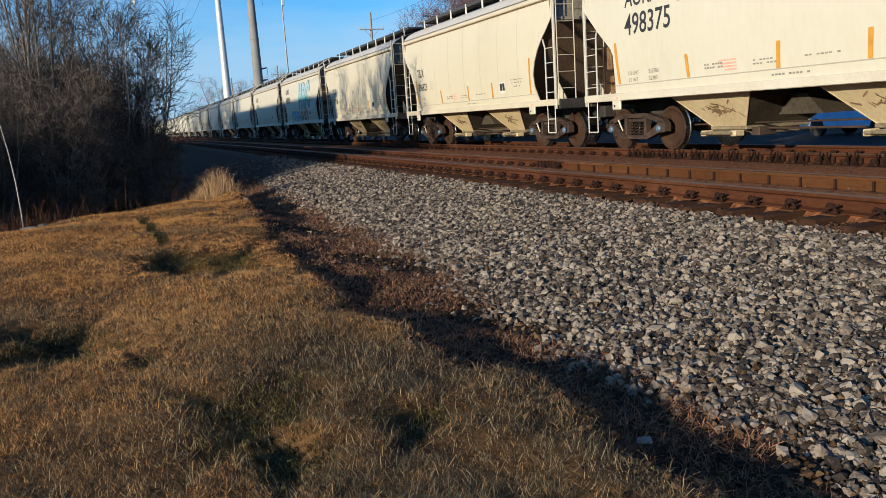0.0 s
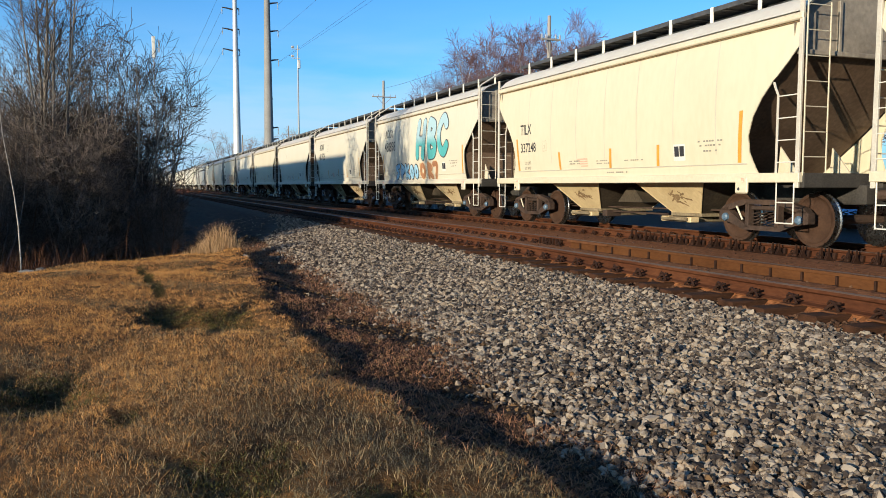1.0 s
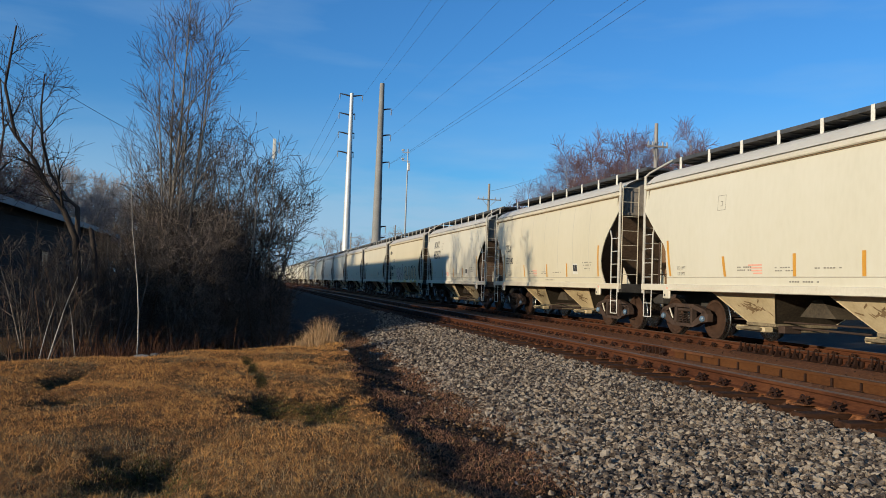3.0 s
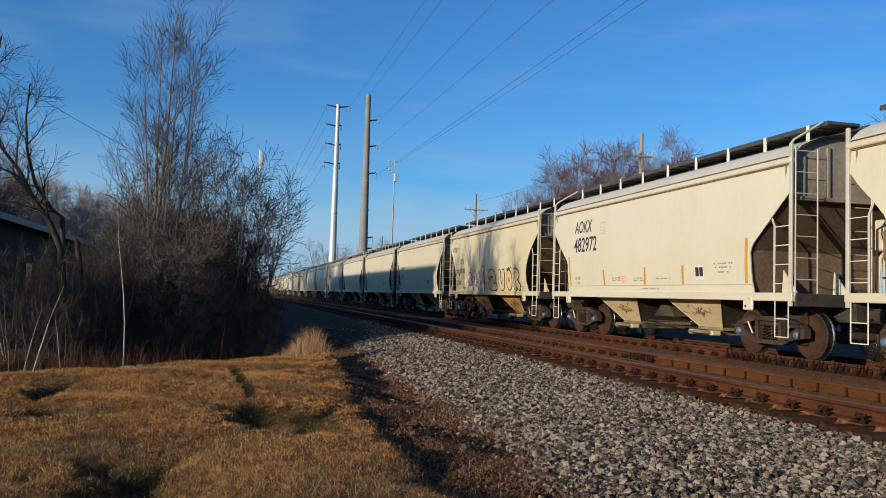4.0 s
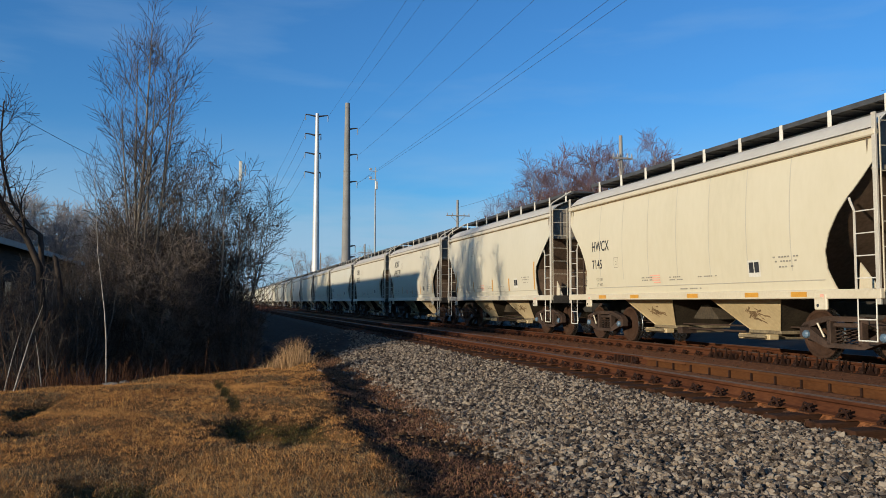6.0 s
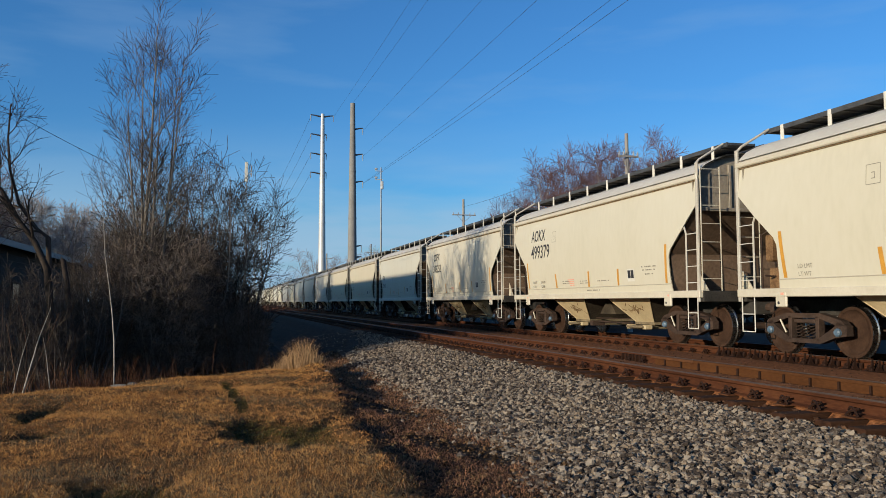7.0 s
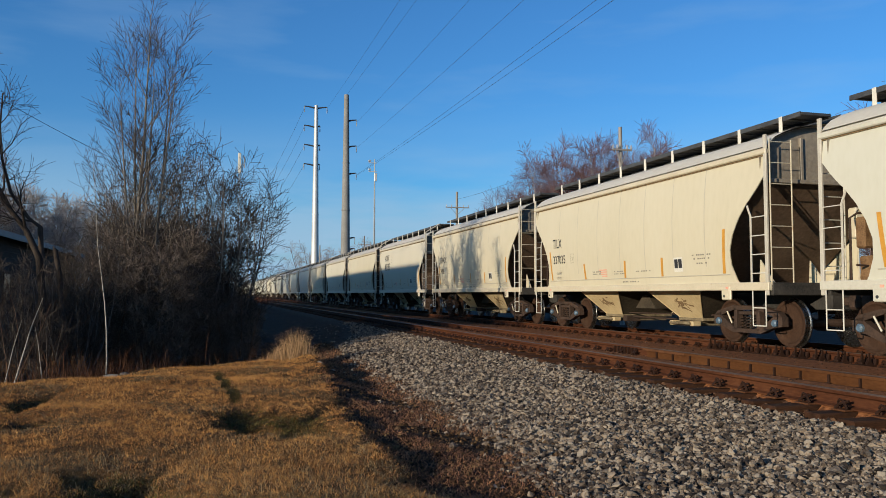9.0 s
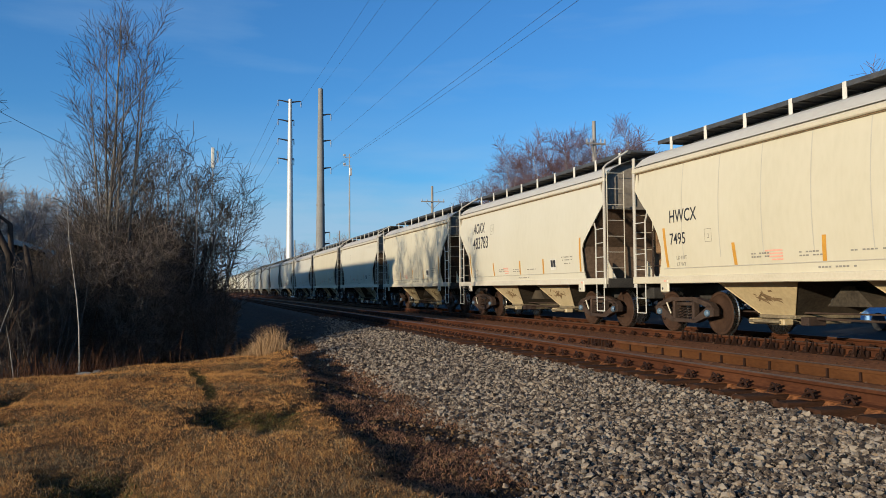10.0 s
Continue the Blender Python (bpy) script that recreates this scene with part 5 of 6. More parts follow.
    row = [(20.4, 52.0, 0.78), (27.6, 51.0, 1.18), (24.0, 52.0, 1.04), (18.8, 53.5, 0.64), (30.6, 52.0, 1.12), (34.0, 44.0, 0.85), (44.5, 42.5, 1.36), (26.4, 54.0, 1.24), (22.0, 54.0, 0.92),
           # The next eleven are extra trees, added to shade the far cars.
           (-24, 62, 1.2), (-20, 66, 1.25), (-26, 70, 1.3), (-21, 74, 1.35), (-15, 71, 1.15), (-28, 78, 1.4), (-17, 100, 1.5), (-12, 106, 1.4), (-20, 112, 1.5), (-10, 118, 1.3), (-15, 126, 1.4), (25, 118, 1.0), (33, 110, 0.8), (36, 130, 0.9), (44, 125, 0.9), (22, 190, 1.4), (26, 185, 1.3),
           (30, 200, 0.9), (36, 210, 0.9), (16.5, 185, 0.8), (50, 190, 0.9), (60, 180, 0.9), (44, 230, 1.0), (20, 260, 0.9), (8, 300, 0.9), (13, 330, 0.9), (0, 300, 0.9), (-8, 280, 0.9), (28, 260, 0.9),
           (-17, 84, 1.30), (-14.5, 80, 1.20), (-11.5, 82, 1.18), (-22, 88, 1.4), (-18.5, 92, 1.38), (-8.5, 86, 1.15), (-13, 94, 1.32), (-5.0, 90, 1.1), (-24.5, 84, 1.35)]
    for i, (x, y, s) in enumerate(row):
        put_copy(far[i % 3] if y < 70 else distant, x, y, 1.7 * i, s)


vegetation()


# ---------------------------------------------------------------- grass, weeds, stones
def blades(name, xs, ys, heights, widths, lean, material, label, category):
    """Bent tapering blades, one island each."""
    n = len(xs)
    zs = ground_z(xs, ys) - 0.005
    a = rng.uniform(0, 2 * np.pi, n)
    dx, dy = np.cos(a), np.sin(a)
    lx, ly = rng.normal(0, lean, n), rng.normal(0, lean, n)
    base = np.stack([xs, ys, zs], 1)
    w = np.stack([dx * widths / 2, dy * widths / 2, 0 * dx], 1)
    mid = base + np.stack([lx * heights * 0.35, ly * heights * 0.35, heights * 0.6], 1)
    tip = base + np.stack([lx * heights, ly * heights, heights * (1 - 0.2 * np.minimum(np.hypot(lx, ly), 2))], 1)
    v = np.stack([base - w, base + w, mid + w * 0.7, mid - w * 0.7, tip], 1).reshape(-1, 3)
    k = np.arange(n)[:, None] * 5
    f = np.concatenate([k + [0, 1, 2], k + [0, 2, 3], k + [3, 2, 4]], 0)
    ob = new(name, raw_mesh(name, v, f, material))
    return tagged(ob, label, category, kind="stuff")


def scatter(n, x0, x1, y0, y1, power=1.6):
    """Places denser near y0."""
    return rng.uniform(x0, x1, n), y0 + (y1 - y0) * rng.uniform(0, 1, n) ** power


def lawn():
    xs, ys = scatter(520000, 0.0, 1.0, 1.6, 20.5, 1.45)
    left = -0.34 * ys - 0.5
    xs = left + (2.15 - left) * xs
    xo, yo = scatter(70000, -6.8, 2.0, -4.0, 20.5, 1.0)
    xs, ys = np.concatenate([xs, xo]), np.concatenate([ys, yo])
    # blades stand in small tufts with dark gaps between them
    n = len(xs)
    root = rng.integers(0, n // 9, n)
    loose = np.clip(ys / 9, 0.45, 2.2) * 0.017
    cx, cy = xs[root], ys[root]
    near = rng.uniform(0, 1, n) < 0.55
    xs, ys = np.where(near, cx + rng.normal(0, 1, n) * loose[root], xs), np.where(near, cy + rng.normal(0, 1, n) * loose[root], ys)
    edge = turf_edge(ys) + 0.02
    crest = 18.6 + 0.6 * np.clip(xs, -8, 2)
    patch = np.sin(xs * 2.1 + 1.3 * np.sin(ys)) * np.cos(ys * 1.7 + xs)
    tuft = np.sin(xs * 11 + 2 * np.sin(ys * 5)) * np.sin(ys * 9 + 2 * np.sin(xs * 7))
    bare = np.zeros(len(xs))
    for cx, cy, rx, ry, d in HOLLOWS:
        bare = np.maximum(bare, hollow(xs, ys, cx, cy, rx, ry))
    keep = (xs < edge + rng.normal(0, 0.07, len(xs))) & (ys < crest) & (rng.uniform(0, 1, len(xs)) > bare * 0.40) & (rng.uniform(0, 1, len(xs)) < 0.82 + 0.14 * patch + 0.15 * tuft)
    xs, ys, tuft, bare = xs[keep], ys[keep], tuft[keep], bare[keep]
    far = np.clip(ys / 10, 0.45, 1.5)
    high = rng.gamma(5, 0.0066, len(xs)).clip(0.012, 0.08) * (1.0 + 0.35 * tuft) * (1 - 0.5 * bare)
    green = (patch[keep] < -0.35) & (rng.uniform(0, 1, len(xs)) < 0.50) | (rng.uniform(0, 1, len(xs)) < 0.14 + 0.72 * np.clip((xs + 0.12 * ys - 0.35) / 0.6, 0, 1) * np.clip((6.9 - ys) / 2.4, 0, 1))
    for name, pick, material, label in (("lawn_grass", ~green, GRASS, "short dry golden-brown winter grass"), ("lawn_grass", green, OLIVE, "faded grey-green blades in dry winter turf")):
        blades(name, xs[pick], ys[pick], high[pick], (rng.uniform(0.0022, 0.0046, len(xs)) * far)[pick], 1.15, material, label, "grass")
    # longer pale blades that stand out of the near turf
    xs, ys = scatter(30000, -2.6, 1.9, 2.0, 8.5, 1.2)
    keep = xs < turf_edge(ys) + 0.02
    xs, ys = xs[keep], ys[keep]
    blades("straw_blades", xs, ys, rng.gamma(4, 0.013, len(xs)).clip(0.02, 0.11), rng.uniform(0.0018, 0.0034, len(xs)), 0.9, STRAWB, "thin pale straw blades in the turf", "grass")
    # low weeds in the hollows, dark to carry the shade that lies there
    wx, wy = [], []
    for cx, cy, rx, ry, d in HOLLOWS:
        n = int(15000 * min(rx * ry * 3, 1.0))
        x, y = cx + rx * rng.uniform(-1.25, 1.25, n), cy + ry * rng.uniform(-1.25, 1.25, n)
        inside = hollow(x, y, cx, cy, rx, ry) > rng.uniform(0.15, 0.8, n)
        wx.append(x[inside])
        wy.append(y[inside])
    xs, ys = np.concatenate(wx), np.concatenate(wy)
    blades("green_weeds", xs, ys, rng.uniform(0.012, 0.045, len(xs)), rng.uniform(0.004, 0.010, len(xs)), 1.0, GREEN, "low green weeds, darkened as if shaded, in worn patches of turf", "weeds")
    # tall straw tuft on the bank's shoulder
    xs, ys = 1.72 + rng.normal(0, 0.36, 1500), 19.4 + rng.normal(0, 0.4, 1500)
    tall = np.exp(-((xs - 1.8) / 0.45) ** 2)
    blades("straw_tuft", xs, ys, rng.uniform(0.10, 0.78, 1500) * (0.25 + 0.75 * tall), rng.uniform(0.005, 0.011, 1500), 0.34, TALL, "tuft of tall dry straw-coloured grass", "grass")
    # dead weeds on the earth strip and at the ballast's toe
    xs, ys = scatter(80000, 1.4, 3.5, 2.2, 24, 1.2)
    keep = (np.sin(xs * 3 + ys * 1.1) * np.sin(ys * 0.9) > -0.6) & (xs > turf_edge(ys) + 0.15 + 0.1 * np.sin(ys * 0.8) + rng.normal(0, 0.15, len(xs))) & (xs < np.interp(ys, [3, 6, 8, 15], [2.75, 2.8, 3.15, 3.2]) + rng.normal(0, 0.12, len(xs)))
    xs, ys = xs[keep], ys[keep]
    blades("dead_weeds", xs, ys, rng.uniform(0.02, 0.08, len(xs)), rng.uniform(0.003, 0.006, len(xs)), 1.3, REDWEED, "matted red-brown dead weeds on dark earth", "weeds")
    # tall dead stalks along the thicket's foot
    xs = np.where(rng.uniform(0, 1, 2600) < 0.75, rng.normal(-2.6, 0.7, 2600), rng.uniform(-6.0, 1.4, 2600))
    ys = 18.5 + 0.6 * np.clip(xs, -8, 2) + 4.0 * rng.uniform(0, 1, 2600) ** 1.5
    blades("dead_stalks", xs, ys, rng.gamma(2.2, 0.14, 2600).clip(0.06, 1.0), rng.uniform(0.004, 0.009, 2600), 0.5, WEED, "dead brown stalks at the foot of a thicket", "weeds")


lawn()


def stone_shapes(n, big):
    """Broken stones with rounded-off corners: uneven twenty-sided lumps (octahedra for the far ones)."""
    if big:
        g = (1 + 5 ** 0.5) / 2
        v = np.array([(-1, g, 0), (1, g, 0), (-1, -g, 0), (1, -g, 0), (0, -1, g), (0, 1, g), (0, -1, -g), (0, 1, -g), (g, 0, -1), (g, 0, 1), (-g, 0, -1), (-g, 0, 1)]) / math.hypot(1, g)
        f = np.array([(0, 11, 5), (0, 5, 1), (0, 1, 7), (0, 7, 10), (0, 10, 11), (1, 5, 9), (5, 11, 4), (11, 10, 2), (10, 7, 6), (7, 1, 8),
                      (3, 9, 4), (3, 4, 2), (3, 2, 6), (3, 6, 8), (3, 8, 9), (4, 9, 5), (2, 4, 11), (6, 2, 10), (8, 6, 7), (9, 8, 1)])
        wild, bump = 0.30, 0.20
    else:
        v = np.array([(1, 0, 0), (-1, 0, 0), (0, 1, 0), (0, -1, 0), (0, 0, 1), (0, 0, -1)], float) * 1.1
        f = np.array([(0, 2, 4), (2, 1, 4), (1, 3, 4), (3, 0, 4), (2, 0, 5), (1, 2, 5), (3, 1, 5), (0, 3, 5)])
        wild, bump = 0.24, 0.13
    return [v * rng.uniform(1 - wild, 1 + wild, (len(v), 1)) * rng.uniform(0.62, 1.32, 3) + rng.normal(0, bump, v.shape) for _ in range(n)], f


def turned(n):
    q = rng.normal(0, 1, (n, 4))
    q /= np.linalg.norm(q, axis=1)[:, None]
    w, x, y, z = q.T
    return np.stack([np.stack([1 - 2 * (y * y + z * z), 2 * (x * y - z * w), 2 * (x * z + y * w)], 1), np.stack([2 * (x * y + z * w), 1 - 2 * (x * x + z * z), 2 * (y * z - x * w)], 1),
                     np.stack([2 * (x * z - y * w), 2 * (y * z + x * w), 1 - 2 * (x * x + y * y)], 1)], 1)


def stone_heap(name, xs, ys, size, material, label, big=True, lift=0.3, smooth=False):
    shapes, f = stone_shapes(30, big)
    off_ties = (np.abs((ys - 3.2 + TIE_STEP / 2) % TIE_STEP - TIE_STEP / 2) > 0.15) | (xs < 5.80) | (rng.uniform(0, 1, len(xs)) < 0.03)
    xs, ys, size = xs[off_ties], ys[off_ties], size[off_ties]
    n = len(xs)
    R = turned(n)
    pick = rng.integers(0, 30, n)
    P = np.array(shapes)[pick] * size[:, None, None]
    P = np.einsum("nij,nkj->nki", R, P)
    P[:, :, 2] *= 0.85
    P += np.stack([xs, ys, ground_z(xs, ys) + size * (lift + rng.uniform(-0.7, 0.7, n))], 1)[:, None, :]
    k = len(shapes[0])
    F = (f[None] + (np.arange(n) * k)[:, None, None]).reshape(-1, 3)
    ob = new(name, raw_mesh(name, P.reshape(-1, 3), F, material, smooth))
    return tagged(ob, label, "ballast", kind="stuff")


def ballast():
    def shoulder(n, y0, y1):
        xs, ys = rng.uniform(2.35, 5.95, n), rng.uniform(y0, y1, n)
        # Stones give way past y = 23 to the ground's painted shade.
        toe = np.interp(ys, [3, 6, 7.5, 10, 15, 20, 23, 27, 32, 36], [2.66, 2.70, 2.95, 3.05, 3.15, 3.2, 3.5, 4.6, 5.4, 5.6]) + 0.08 * np.sin(ys * 2.3 + 1) + 0.06 * np.sin(ys * 5.1)
        p = np.clip((xs - toe + 0.22) / 0.44, 0.03, 1) ** 1.3
        keep = rng.uniform(0, 1, n) < p
        return xs[keep], ys[keep]
    xs, ys = shoulder(50000, 1.8, 8.5)
    stone_heap("ballast_stones", xs, ys, rng.gamma(8, 0.0023, len(xs)).clip(0.008, 0.036), STONE, "grey and tan crushed ballast stones on the track shoulder")
    xs, ys = shoulder(44000, 8.5, 14)
    stone_heap("ballast_stones", xs, ys, rng.gamma(8, 0.0025, len(xs)).clip(0.010, 0.038), STONE, "grey and tan crushed ballast stones on the track shoulder", big=False)
    xs, ys = shoulder(62000, 14, 36)
    stone_heap("ballast_stones", xs, ys, rng.gamma(9, 0.0027, len(xs)).clip(0.012, 0.045), STONE, "grey and tan crushed ballast stones on the track shoulder", big=False)
    xs, ys = shoulder(16000, -5.0, 1.8)
    stone_heap("ballast_stones", xs, ys, rng.gamma(8, 0.0030, len(xs)).clip(0.010, 0.04), STONE, "grey and tan crushed ballast stones on the track shoulder", big=False)
    n = 20000
    xs, ys = np.where(rng.uniform(0, 1, n) < 0.45, rng.uniform(5.75, 6.38, n), rng.uniform(6.5, 14.2, n)), 3 + 37 * rng.uniform(0, 1, n) ** 1.4
    stone_heap("ballast_stones", xs, ys, rng.gamma(8, 0.0026, n).clip(0.008, 0.035) * np.where(xs < 6.4, 1.0, 0.55), STONE_R, "rust-dusted ballast stones between the rails", big=False)

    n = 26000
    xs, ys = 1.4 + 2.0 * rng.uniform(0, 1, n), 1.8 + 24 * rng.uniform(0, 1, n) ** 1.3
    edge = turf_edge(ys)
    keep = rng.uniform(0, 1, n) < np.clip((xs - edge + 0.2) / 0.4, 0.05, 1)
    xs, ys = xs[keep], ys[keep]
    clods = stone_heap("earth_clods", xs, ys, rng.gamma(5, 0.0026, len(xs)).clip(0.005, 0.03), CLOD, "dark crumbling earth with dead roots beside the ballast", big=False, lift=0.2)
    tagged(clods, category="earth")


ballast()


def litter():
    """A few pale rocks and scraps on the turf's edge and the earth strip."""
    shapes, f = stone_shapes(8, True)
    for i, (x, y, size, material, name, label) in enumerate((
            (-1.95, 17.2, 0.10, LITTER, "rock", "pale rock at the foot of a birch"), (-1.72, 17.35, 0.08, LITTER, "rock", "pale rock at the turf's edge"),
            (-1.2, 18.0, 0.07, STONE, "rock", "grey rock at the turf's edge"), (2.1, 16.8, 0.07, LITTER, "rock", "pale rock beside a straw tuft"),
            (2.34, 16.4, 0.05, LITTER, "rock", "pale rock beside a straw tuft"), (2.16, 3.12, 0.05, LITTER, "scrap", "flat pale scrap on dark earth"),
            (2.36, 6.55, 0.05, LITTER, "scrap", "flat pale scrap on dark earth"), (2.8, 4.4, 0.07, PLATE, "bark_scrap", "red-brown scrap of bark on ballast"))):
        v = shapes[i] * size * np.array([1.3, 0.8, 0.25 if "scrap" in name else 0.55])
        ob = new(name, raw_mesh(name, v, f, material))
        ob.location = (x, y, float(ground_z(x, y)) + 0.2 * size)
        ob.rotation_euler = (0, 0, 0.8 * i)
        tagged(ob, label, name.split("_")[-1])


litter()


# ---------------------------------------------------------------- poles and wires
def monopole(x, y, top, r0, r1, material, label, arms):
    p = thing("transmission_pole", label, "power pole", "steel transmission poles", at=(x, y, -0.7))
    b = Build()
    pts, rad = [], []
    for i in range(9):
        k = i / 8
        pts.append((0, 0, k * (top + 0.7)))
        rad.append(r0 + (r1 - r0) * k)
    b.tube(pts, rad, 12)
    for k in (0.22, 0.45, 0.68):
        b.tube([(0, 0, k * top), (0, 0, k * top + 0.25)], (r0 + (r1 - r0) * k) * 1.08, 12)
    part("shaft", b, material, p, smooth=True)
    for z, side, length in arms:
        a = part("cross_arm", Build().tube([(0, 0, z + 0.7), (side * length * 0.6, 0, z + 0.95), (side * length, 0, z + 1.05)], [0.17, 0.13, 0.09], 8), WIRE, p)
        c = Build()
        for i in range(5):
            c.tube([(side * length, 0, z + 0.95 - 0.22 * i), (side * length, 0, z + 0.80 - 0.22 * i)], [0.12, 0.06], 8)
        part("insulator", c, GLAZE, a)
    return p


monopole(17.6, 149.0, 36.2, 0.80, 0.34, STEEL, "tall pale galvanised steel transmission pole with short arms",
         [(35.6, 1, 2.0), (35.6, -1, 2.2), (32.0, -1, 2.2), (28.4, -1, 2.2), (24.8, -1, 2.2), (32.0, 1, 0.7), (28.4, 1, 0.7), (24.8, 1, 0.7)])
monopole(21.6, 138.4, 35.9, 0.92, 0.42, WEATHER, "tall brown weathering-steel transmission pole with arms on one side",
         [(31.2, 1, 1.8), (26.6, 1, 1.8), (21.8, 1, 1.8), (10.5, 1, 1.6), (8.6, 1, 1.6)])


def timber_pole(x, y, top, r, label, arm_z=(), arm=1.3, braces=True, equipment=False, turn=0.0):
    p = thing("utility_pole", label, "utility pole", "timber utility poles", at=(x, y, -0.7))
    p.rotation_euler = (0, 0, turn)
    part("shaft", Build().tube([(0, 0, 0), (0, 0, (top + 0.7) / 2), (0, 0, top + 0.7)], [r, r * 0.85, r * 0.7], 10), WOODPOLE, p, smooth=True)
    for z in arm_z:
        a = part("cross_arm", Build().box(-arm, arm, -r - 0.10, -r, z + 0.7 - 0.05, z + 0.7 + 0.05, 0.01), WOODPOLE, p)
        if braces:
            c = Build()
            for s in (-1, 1):
                c.tube([(s * arm * 0.6, -r - 0.06, z + 0.66), (0, -r * 0.5, z - 0.1)], 0.025, 5)
            part("arm_brace", c, WOODPOLE, a)
        for q in (-0.92, -0.5, 0.5, 0.92):
            part("insulator", Build().tube([(q * arm, -r - 0.06, z + 0.77), (q * arm, -r - 0.06, z + 0.98)], [0.06, 0.035], 8), GLAZE, a)
    return p


timber_pole(24.6, 81.4, 11.9, 0.17, "weathered timber utility pole with one cross-arm", (10.2,), 1.3)
timber_pole(21.4, 39.6, 10.25, 0.14, "weathered timber utility pole with a short cross-arm", (8.95,), 0.6)
timber_pole(27.0, 150.0, 12.0, 0.17, "weathered timber utility pole far down the line", (10.4, 9.0), 1.3)
timber_pole(20.5, 165.0, 11.0, 0.17, "weathered timber utility pole far down the line", (10.0,), 1.3)


def mast(x, y, top, label, head):
    p = thing("mast", label, "mast", at=(x, y, -0.7))
    part("shaft", Build().tube([(0, 0, 0), (0, 0, top * 0.6), (0, 0, top + 0.7)], [0.16, 0.12, 0.08], 10), MASTGREY, p, smooth=True)
    if head == "lights":
        for z in (top + 0.1, top - 1.2):
            part("head_arm", Build().box(-0.9, 0.3, -0.06, 0.06, z, z + 0.1), STEEL, p)
        for z in (top - 1.0, top + 0.3):
            part("lamp_head", Build().box(-0.95, -0.55, -0.15, 0.15, z, z + 0.3, 0.05), GLAZE, p)
        part("cabinet", Build().box(-0.05, 0.35, -0.2, 0.2, top - 2.6, top - 1.4, 0.05), STEEL, p)
    elif head == "panel":
        part("antenna_panel", Build().box(-0.35, 0.35, -0.25, 0.25, top - 3.2, top + 1.2, 0.1), WHITE, p, "white antenna panel")
        for z in (top - 1.6, top, top - 0.6):
            part("antenna", Build().box(0.9, 1.2, -0.15, 0.15, z - 0.4, z + 0.5, 0.05), GLAZE, p)
        part("head_arm", Build().box(0.0, 1.2, -0.05, 0.05, top - 1.3, top - 1.2), STEEL, p)
    return p


mast(22.7, 117.8, 21.2, "thin grey mast with small lamps at its head", "lights")
mast(4.6, 178.0, 31.0, "slender mast with a white antenna panel", "panel")
mast(7.2, 196.0, 20.5, "slender pale steel pole far off", "")
mast(9.0, 200.0, 20.0, "slender pale steel pole far off", "")


def wire(points, r=0.014, label="sagging overhead power line"):
    """A wire that sags between two ends."""
    a, b = Vector(points[0]), Vector(points[1])
    sag = points[2]
    pts = [a.lerp(b, k / 24) - Vector((0, 0, sag * 4 * (k / 24) * (1 - k / 24))) for k in range(25)]
    ob = new("power_line", Build().tube(pts, r, 5, caps=False).mesh("power_line", WIRE))
    return tagged(ob, label, "wire", "overhead wires")


for x, z, far_x in ((23.4, 31.1, 23.9), (23.4, 21.8, 24.4), (23.4, 21.7, 26.8), (23.4, 26.6, 25.4), (21.6, 35.9, 22.3), (19.6, 35.7, 20.1)):
    wire(((x, 138.4 if x > 20 else 149, z), (far_x, -90, z), 1.5), 0.014)
for z in (35.6, 32.0, 28.4, 24.8):
    wire(((15.4, 149, z), (9.0, 330, z - 2), 4.0), 0.022)
wire(((24.6, 81.4, 11.1), (21.4, 39.6, 9.9), 0.4), 0.012)
wire(((-9.2, 27.0, 8.6), (-1.6, 40.0, 6.0), 0.3), 0.010)


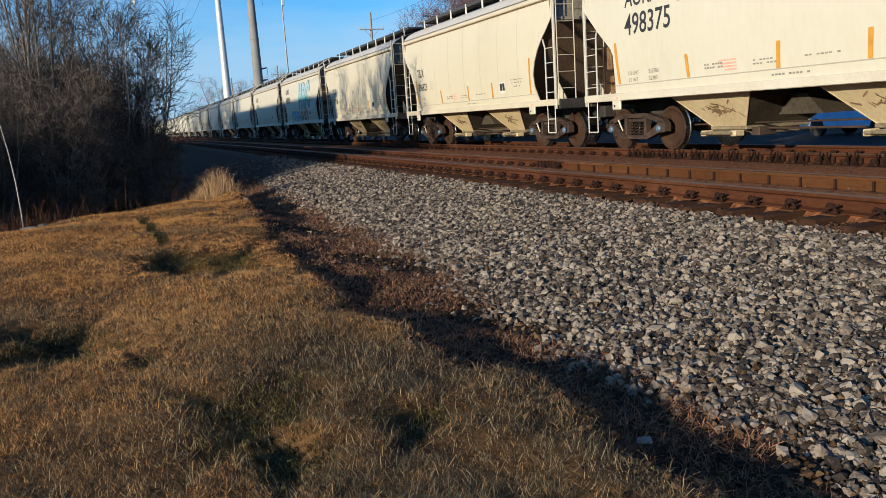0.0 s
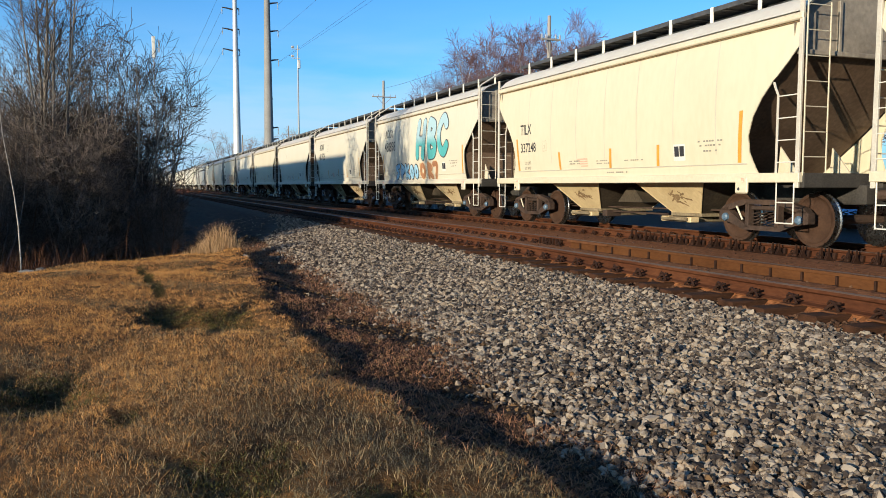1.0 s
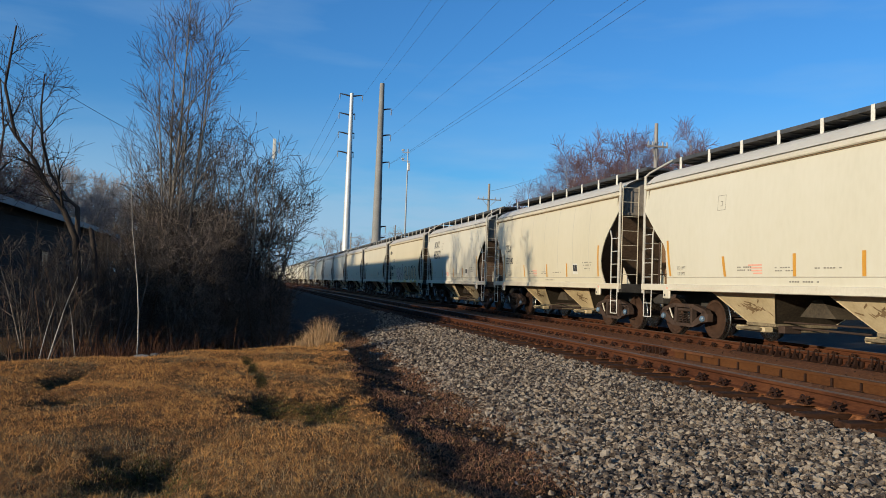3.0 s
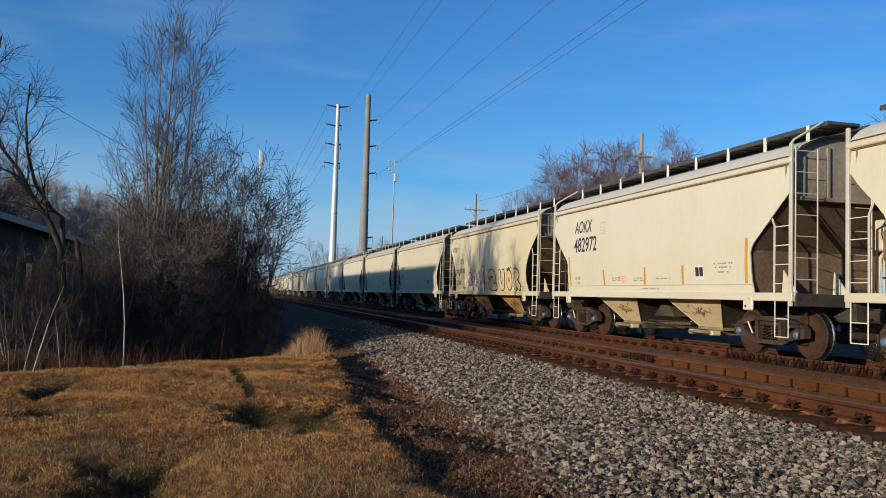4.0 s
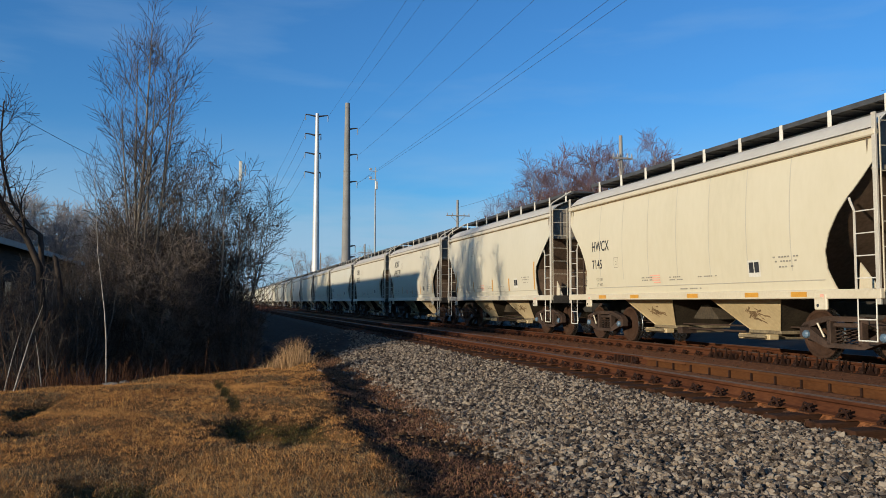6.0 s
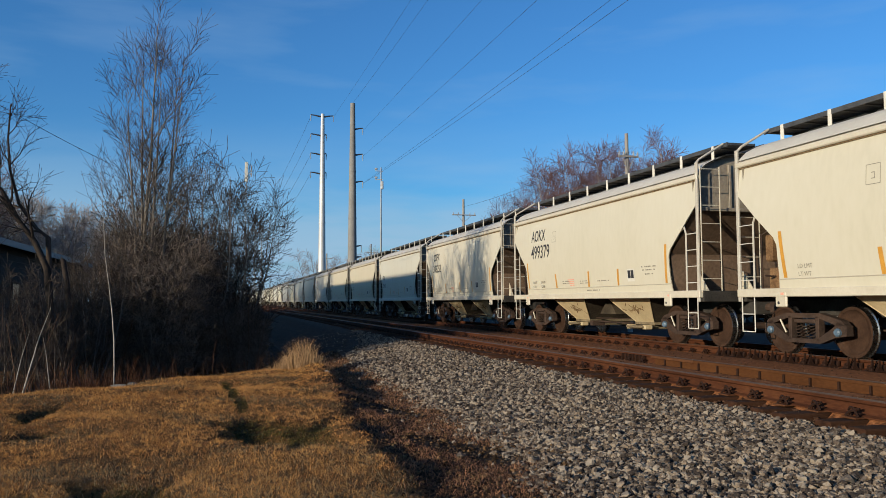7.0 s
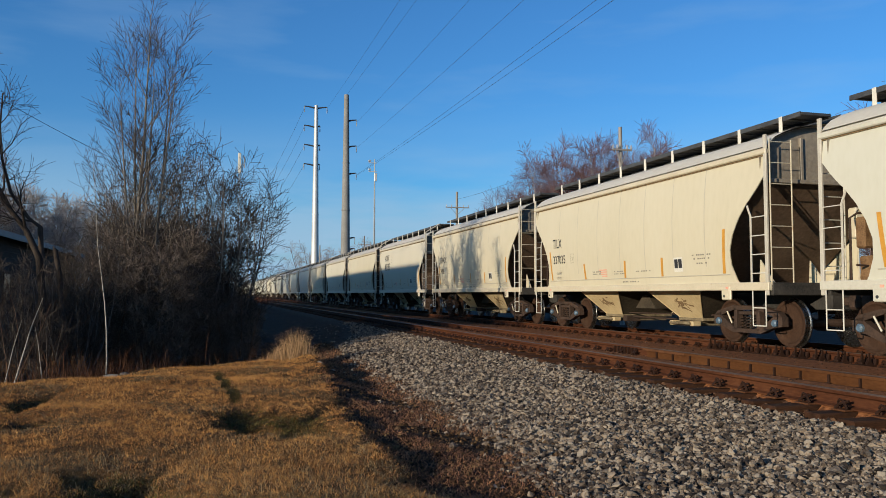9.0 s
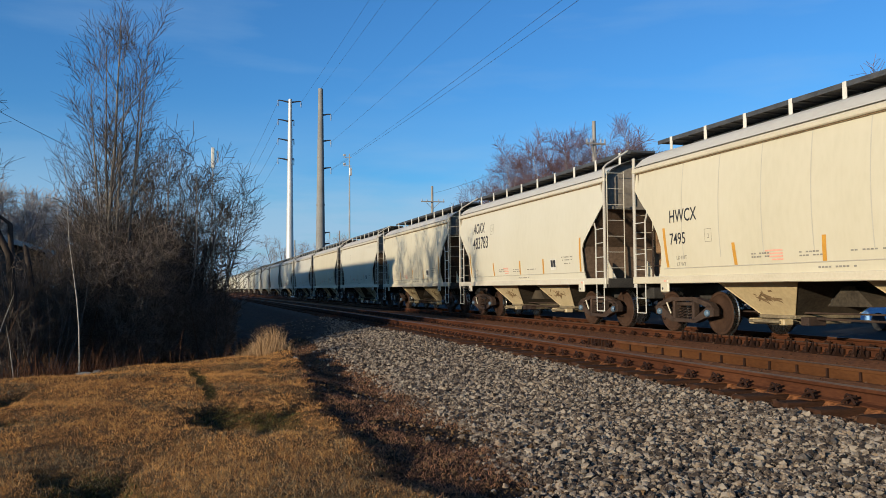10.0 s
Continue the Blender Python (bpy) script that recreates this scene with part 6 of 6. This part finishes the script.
# ---------------------------------------------------------------- house, road, parked car
def house():
    h = thing("house", "low grey house in shade behind bare trees", "house")
    x0, x1, y0, y1, ze, zr = -18.4, -8.4, 28.4, 54.0, 3.35, 4.05
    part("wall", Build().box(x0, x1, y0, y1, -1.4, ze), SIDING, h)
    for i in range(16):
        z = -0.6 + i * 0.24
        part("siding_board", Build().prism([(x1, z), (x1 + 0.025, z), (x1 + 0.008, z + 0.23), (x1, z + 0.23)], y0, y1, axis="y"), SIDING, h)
    xm = (x0 + x1) / 2
    r = part("roof", Build().prism([(x1 + 0.5, ze - 0.05), (x1 + 0.5, ze + 0.10), (xm, zr + 0.12), (x0 - 0.5, ze + 0.10), (x0 - 0.5, ze - 0.05), (xm, zr - 0.05)], y0 - 0.5, y1 + 0.5, axis="y"), SHINGLE, h)
    part("fascia", Build().box(x1 + 0.50, x1 + 0.54, y0 - 0.5, y1 + 0.5, ze - 0.14, ze + 0.10), FASCIA, r, "pale fascia board and gutter")
    # Unseen tall block, added to throw shade on the far cars.
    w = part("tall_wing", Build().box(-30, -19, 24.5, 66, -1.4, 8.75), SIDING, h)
    part("wing_roof", Build().prism([(-30.4, 8.65), (-18.6, 8.65), (-18.6, 8.85), (-24.5, 9.5), (-30.4, 8.85)], 24.1, 66.4, axis="y"), SHINGLE, w)
    for y in (30.0, 37.0, 44.5):
        w = part("window", Build().box(x1 + 0.03, x1 + 0.07, y - 0.55, y + 0.55, 0.6, 1.9, 0.01), SIDING, h)
        part("pane", Build().box(x1 + 0.072, x1 + 0.08, y - 0.48, y + 0.48, 0.68, 1.82), GLASSD, w)


house()


def road():
    b = Build().box(15.6, 28.0, -60, 400, -0.75, -0.66)
    ob = new("road", b.mesh("road", ASPHALT))
    tagged(ob, "dark asphalt road beyond the railway", "road", kind="structure")


road()


def parked_car():
    c = thing("parked_car", "blue parked car beyond the railway", "car", at=(25.4, 22.3, -0.66))
    c.rotation_euler = (0, 0, 0)
    side = [(-2.2, 0.35), (2.2, 0.35), (2.25, 0.75), (2.0, 0.95), (1.2, 1.02), (0.55, 1.45), (-1.1, 1.5), (-1.9, 1.05), (-2.2, 0.95)]
    part("body", Build().prism(side, -0.88, 0.88, axis="x"), BLUEPAINT, c)
    part("side_window", Build().prism([(1.0, 1.03), (0.5, 1.38), (-1.0, 1.42), (-1.6, 1.06)], -0.89, -0.884, axis="x"), GLASSD, c)
    for y in (-1.35, 1.35):
        for x in (-0.8, 0.8):
            w = part("wheel", Build().lathe([(0.05, -0.1), (0.33, -0.1), (0.33, 0.1), (0.05, 0.1)], (x, y, 0.33), 20), RUBBER, c)


parked_car()


def utility_box(x, y):
    """A small pale cabinet on a short post at the thicket's far end."""
    b = thing("utility_box", "small pale utility box on a post beside a thicket", "utility box", at=(x, y, float(ground_z(x, y))))
    part("post", Build().tube([(0, 0, -0.2), (0, 0, 1.42)], 0.04, 8), WOODPOLE, b)
    body = part("body", Build().box(-0.13, 0.13, -0.09, 0.09, 1.40, 1.85, 0.015), LITTER, b)
    part("door", Build().box(-0.11, 0.11, -0.104, -0.092, 1.43, 1.82, 0.006), WHITE, body)


utility_box(0.31, 36.0)


# ---------------------------------------------------------------- motion
def motions():
    """All cars roll towards the camera's side at one speed."""
    speed, start = 20.38, 68.0
    times = [-0.5 + 0.5 * i for i in range(23)]
    for k, car in TRAIN:
        walk(car, [(t, pose(CENTRE, start - speed * t + CAR_STEP * (k - 0.5), 0)) for t in times])


motions()
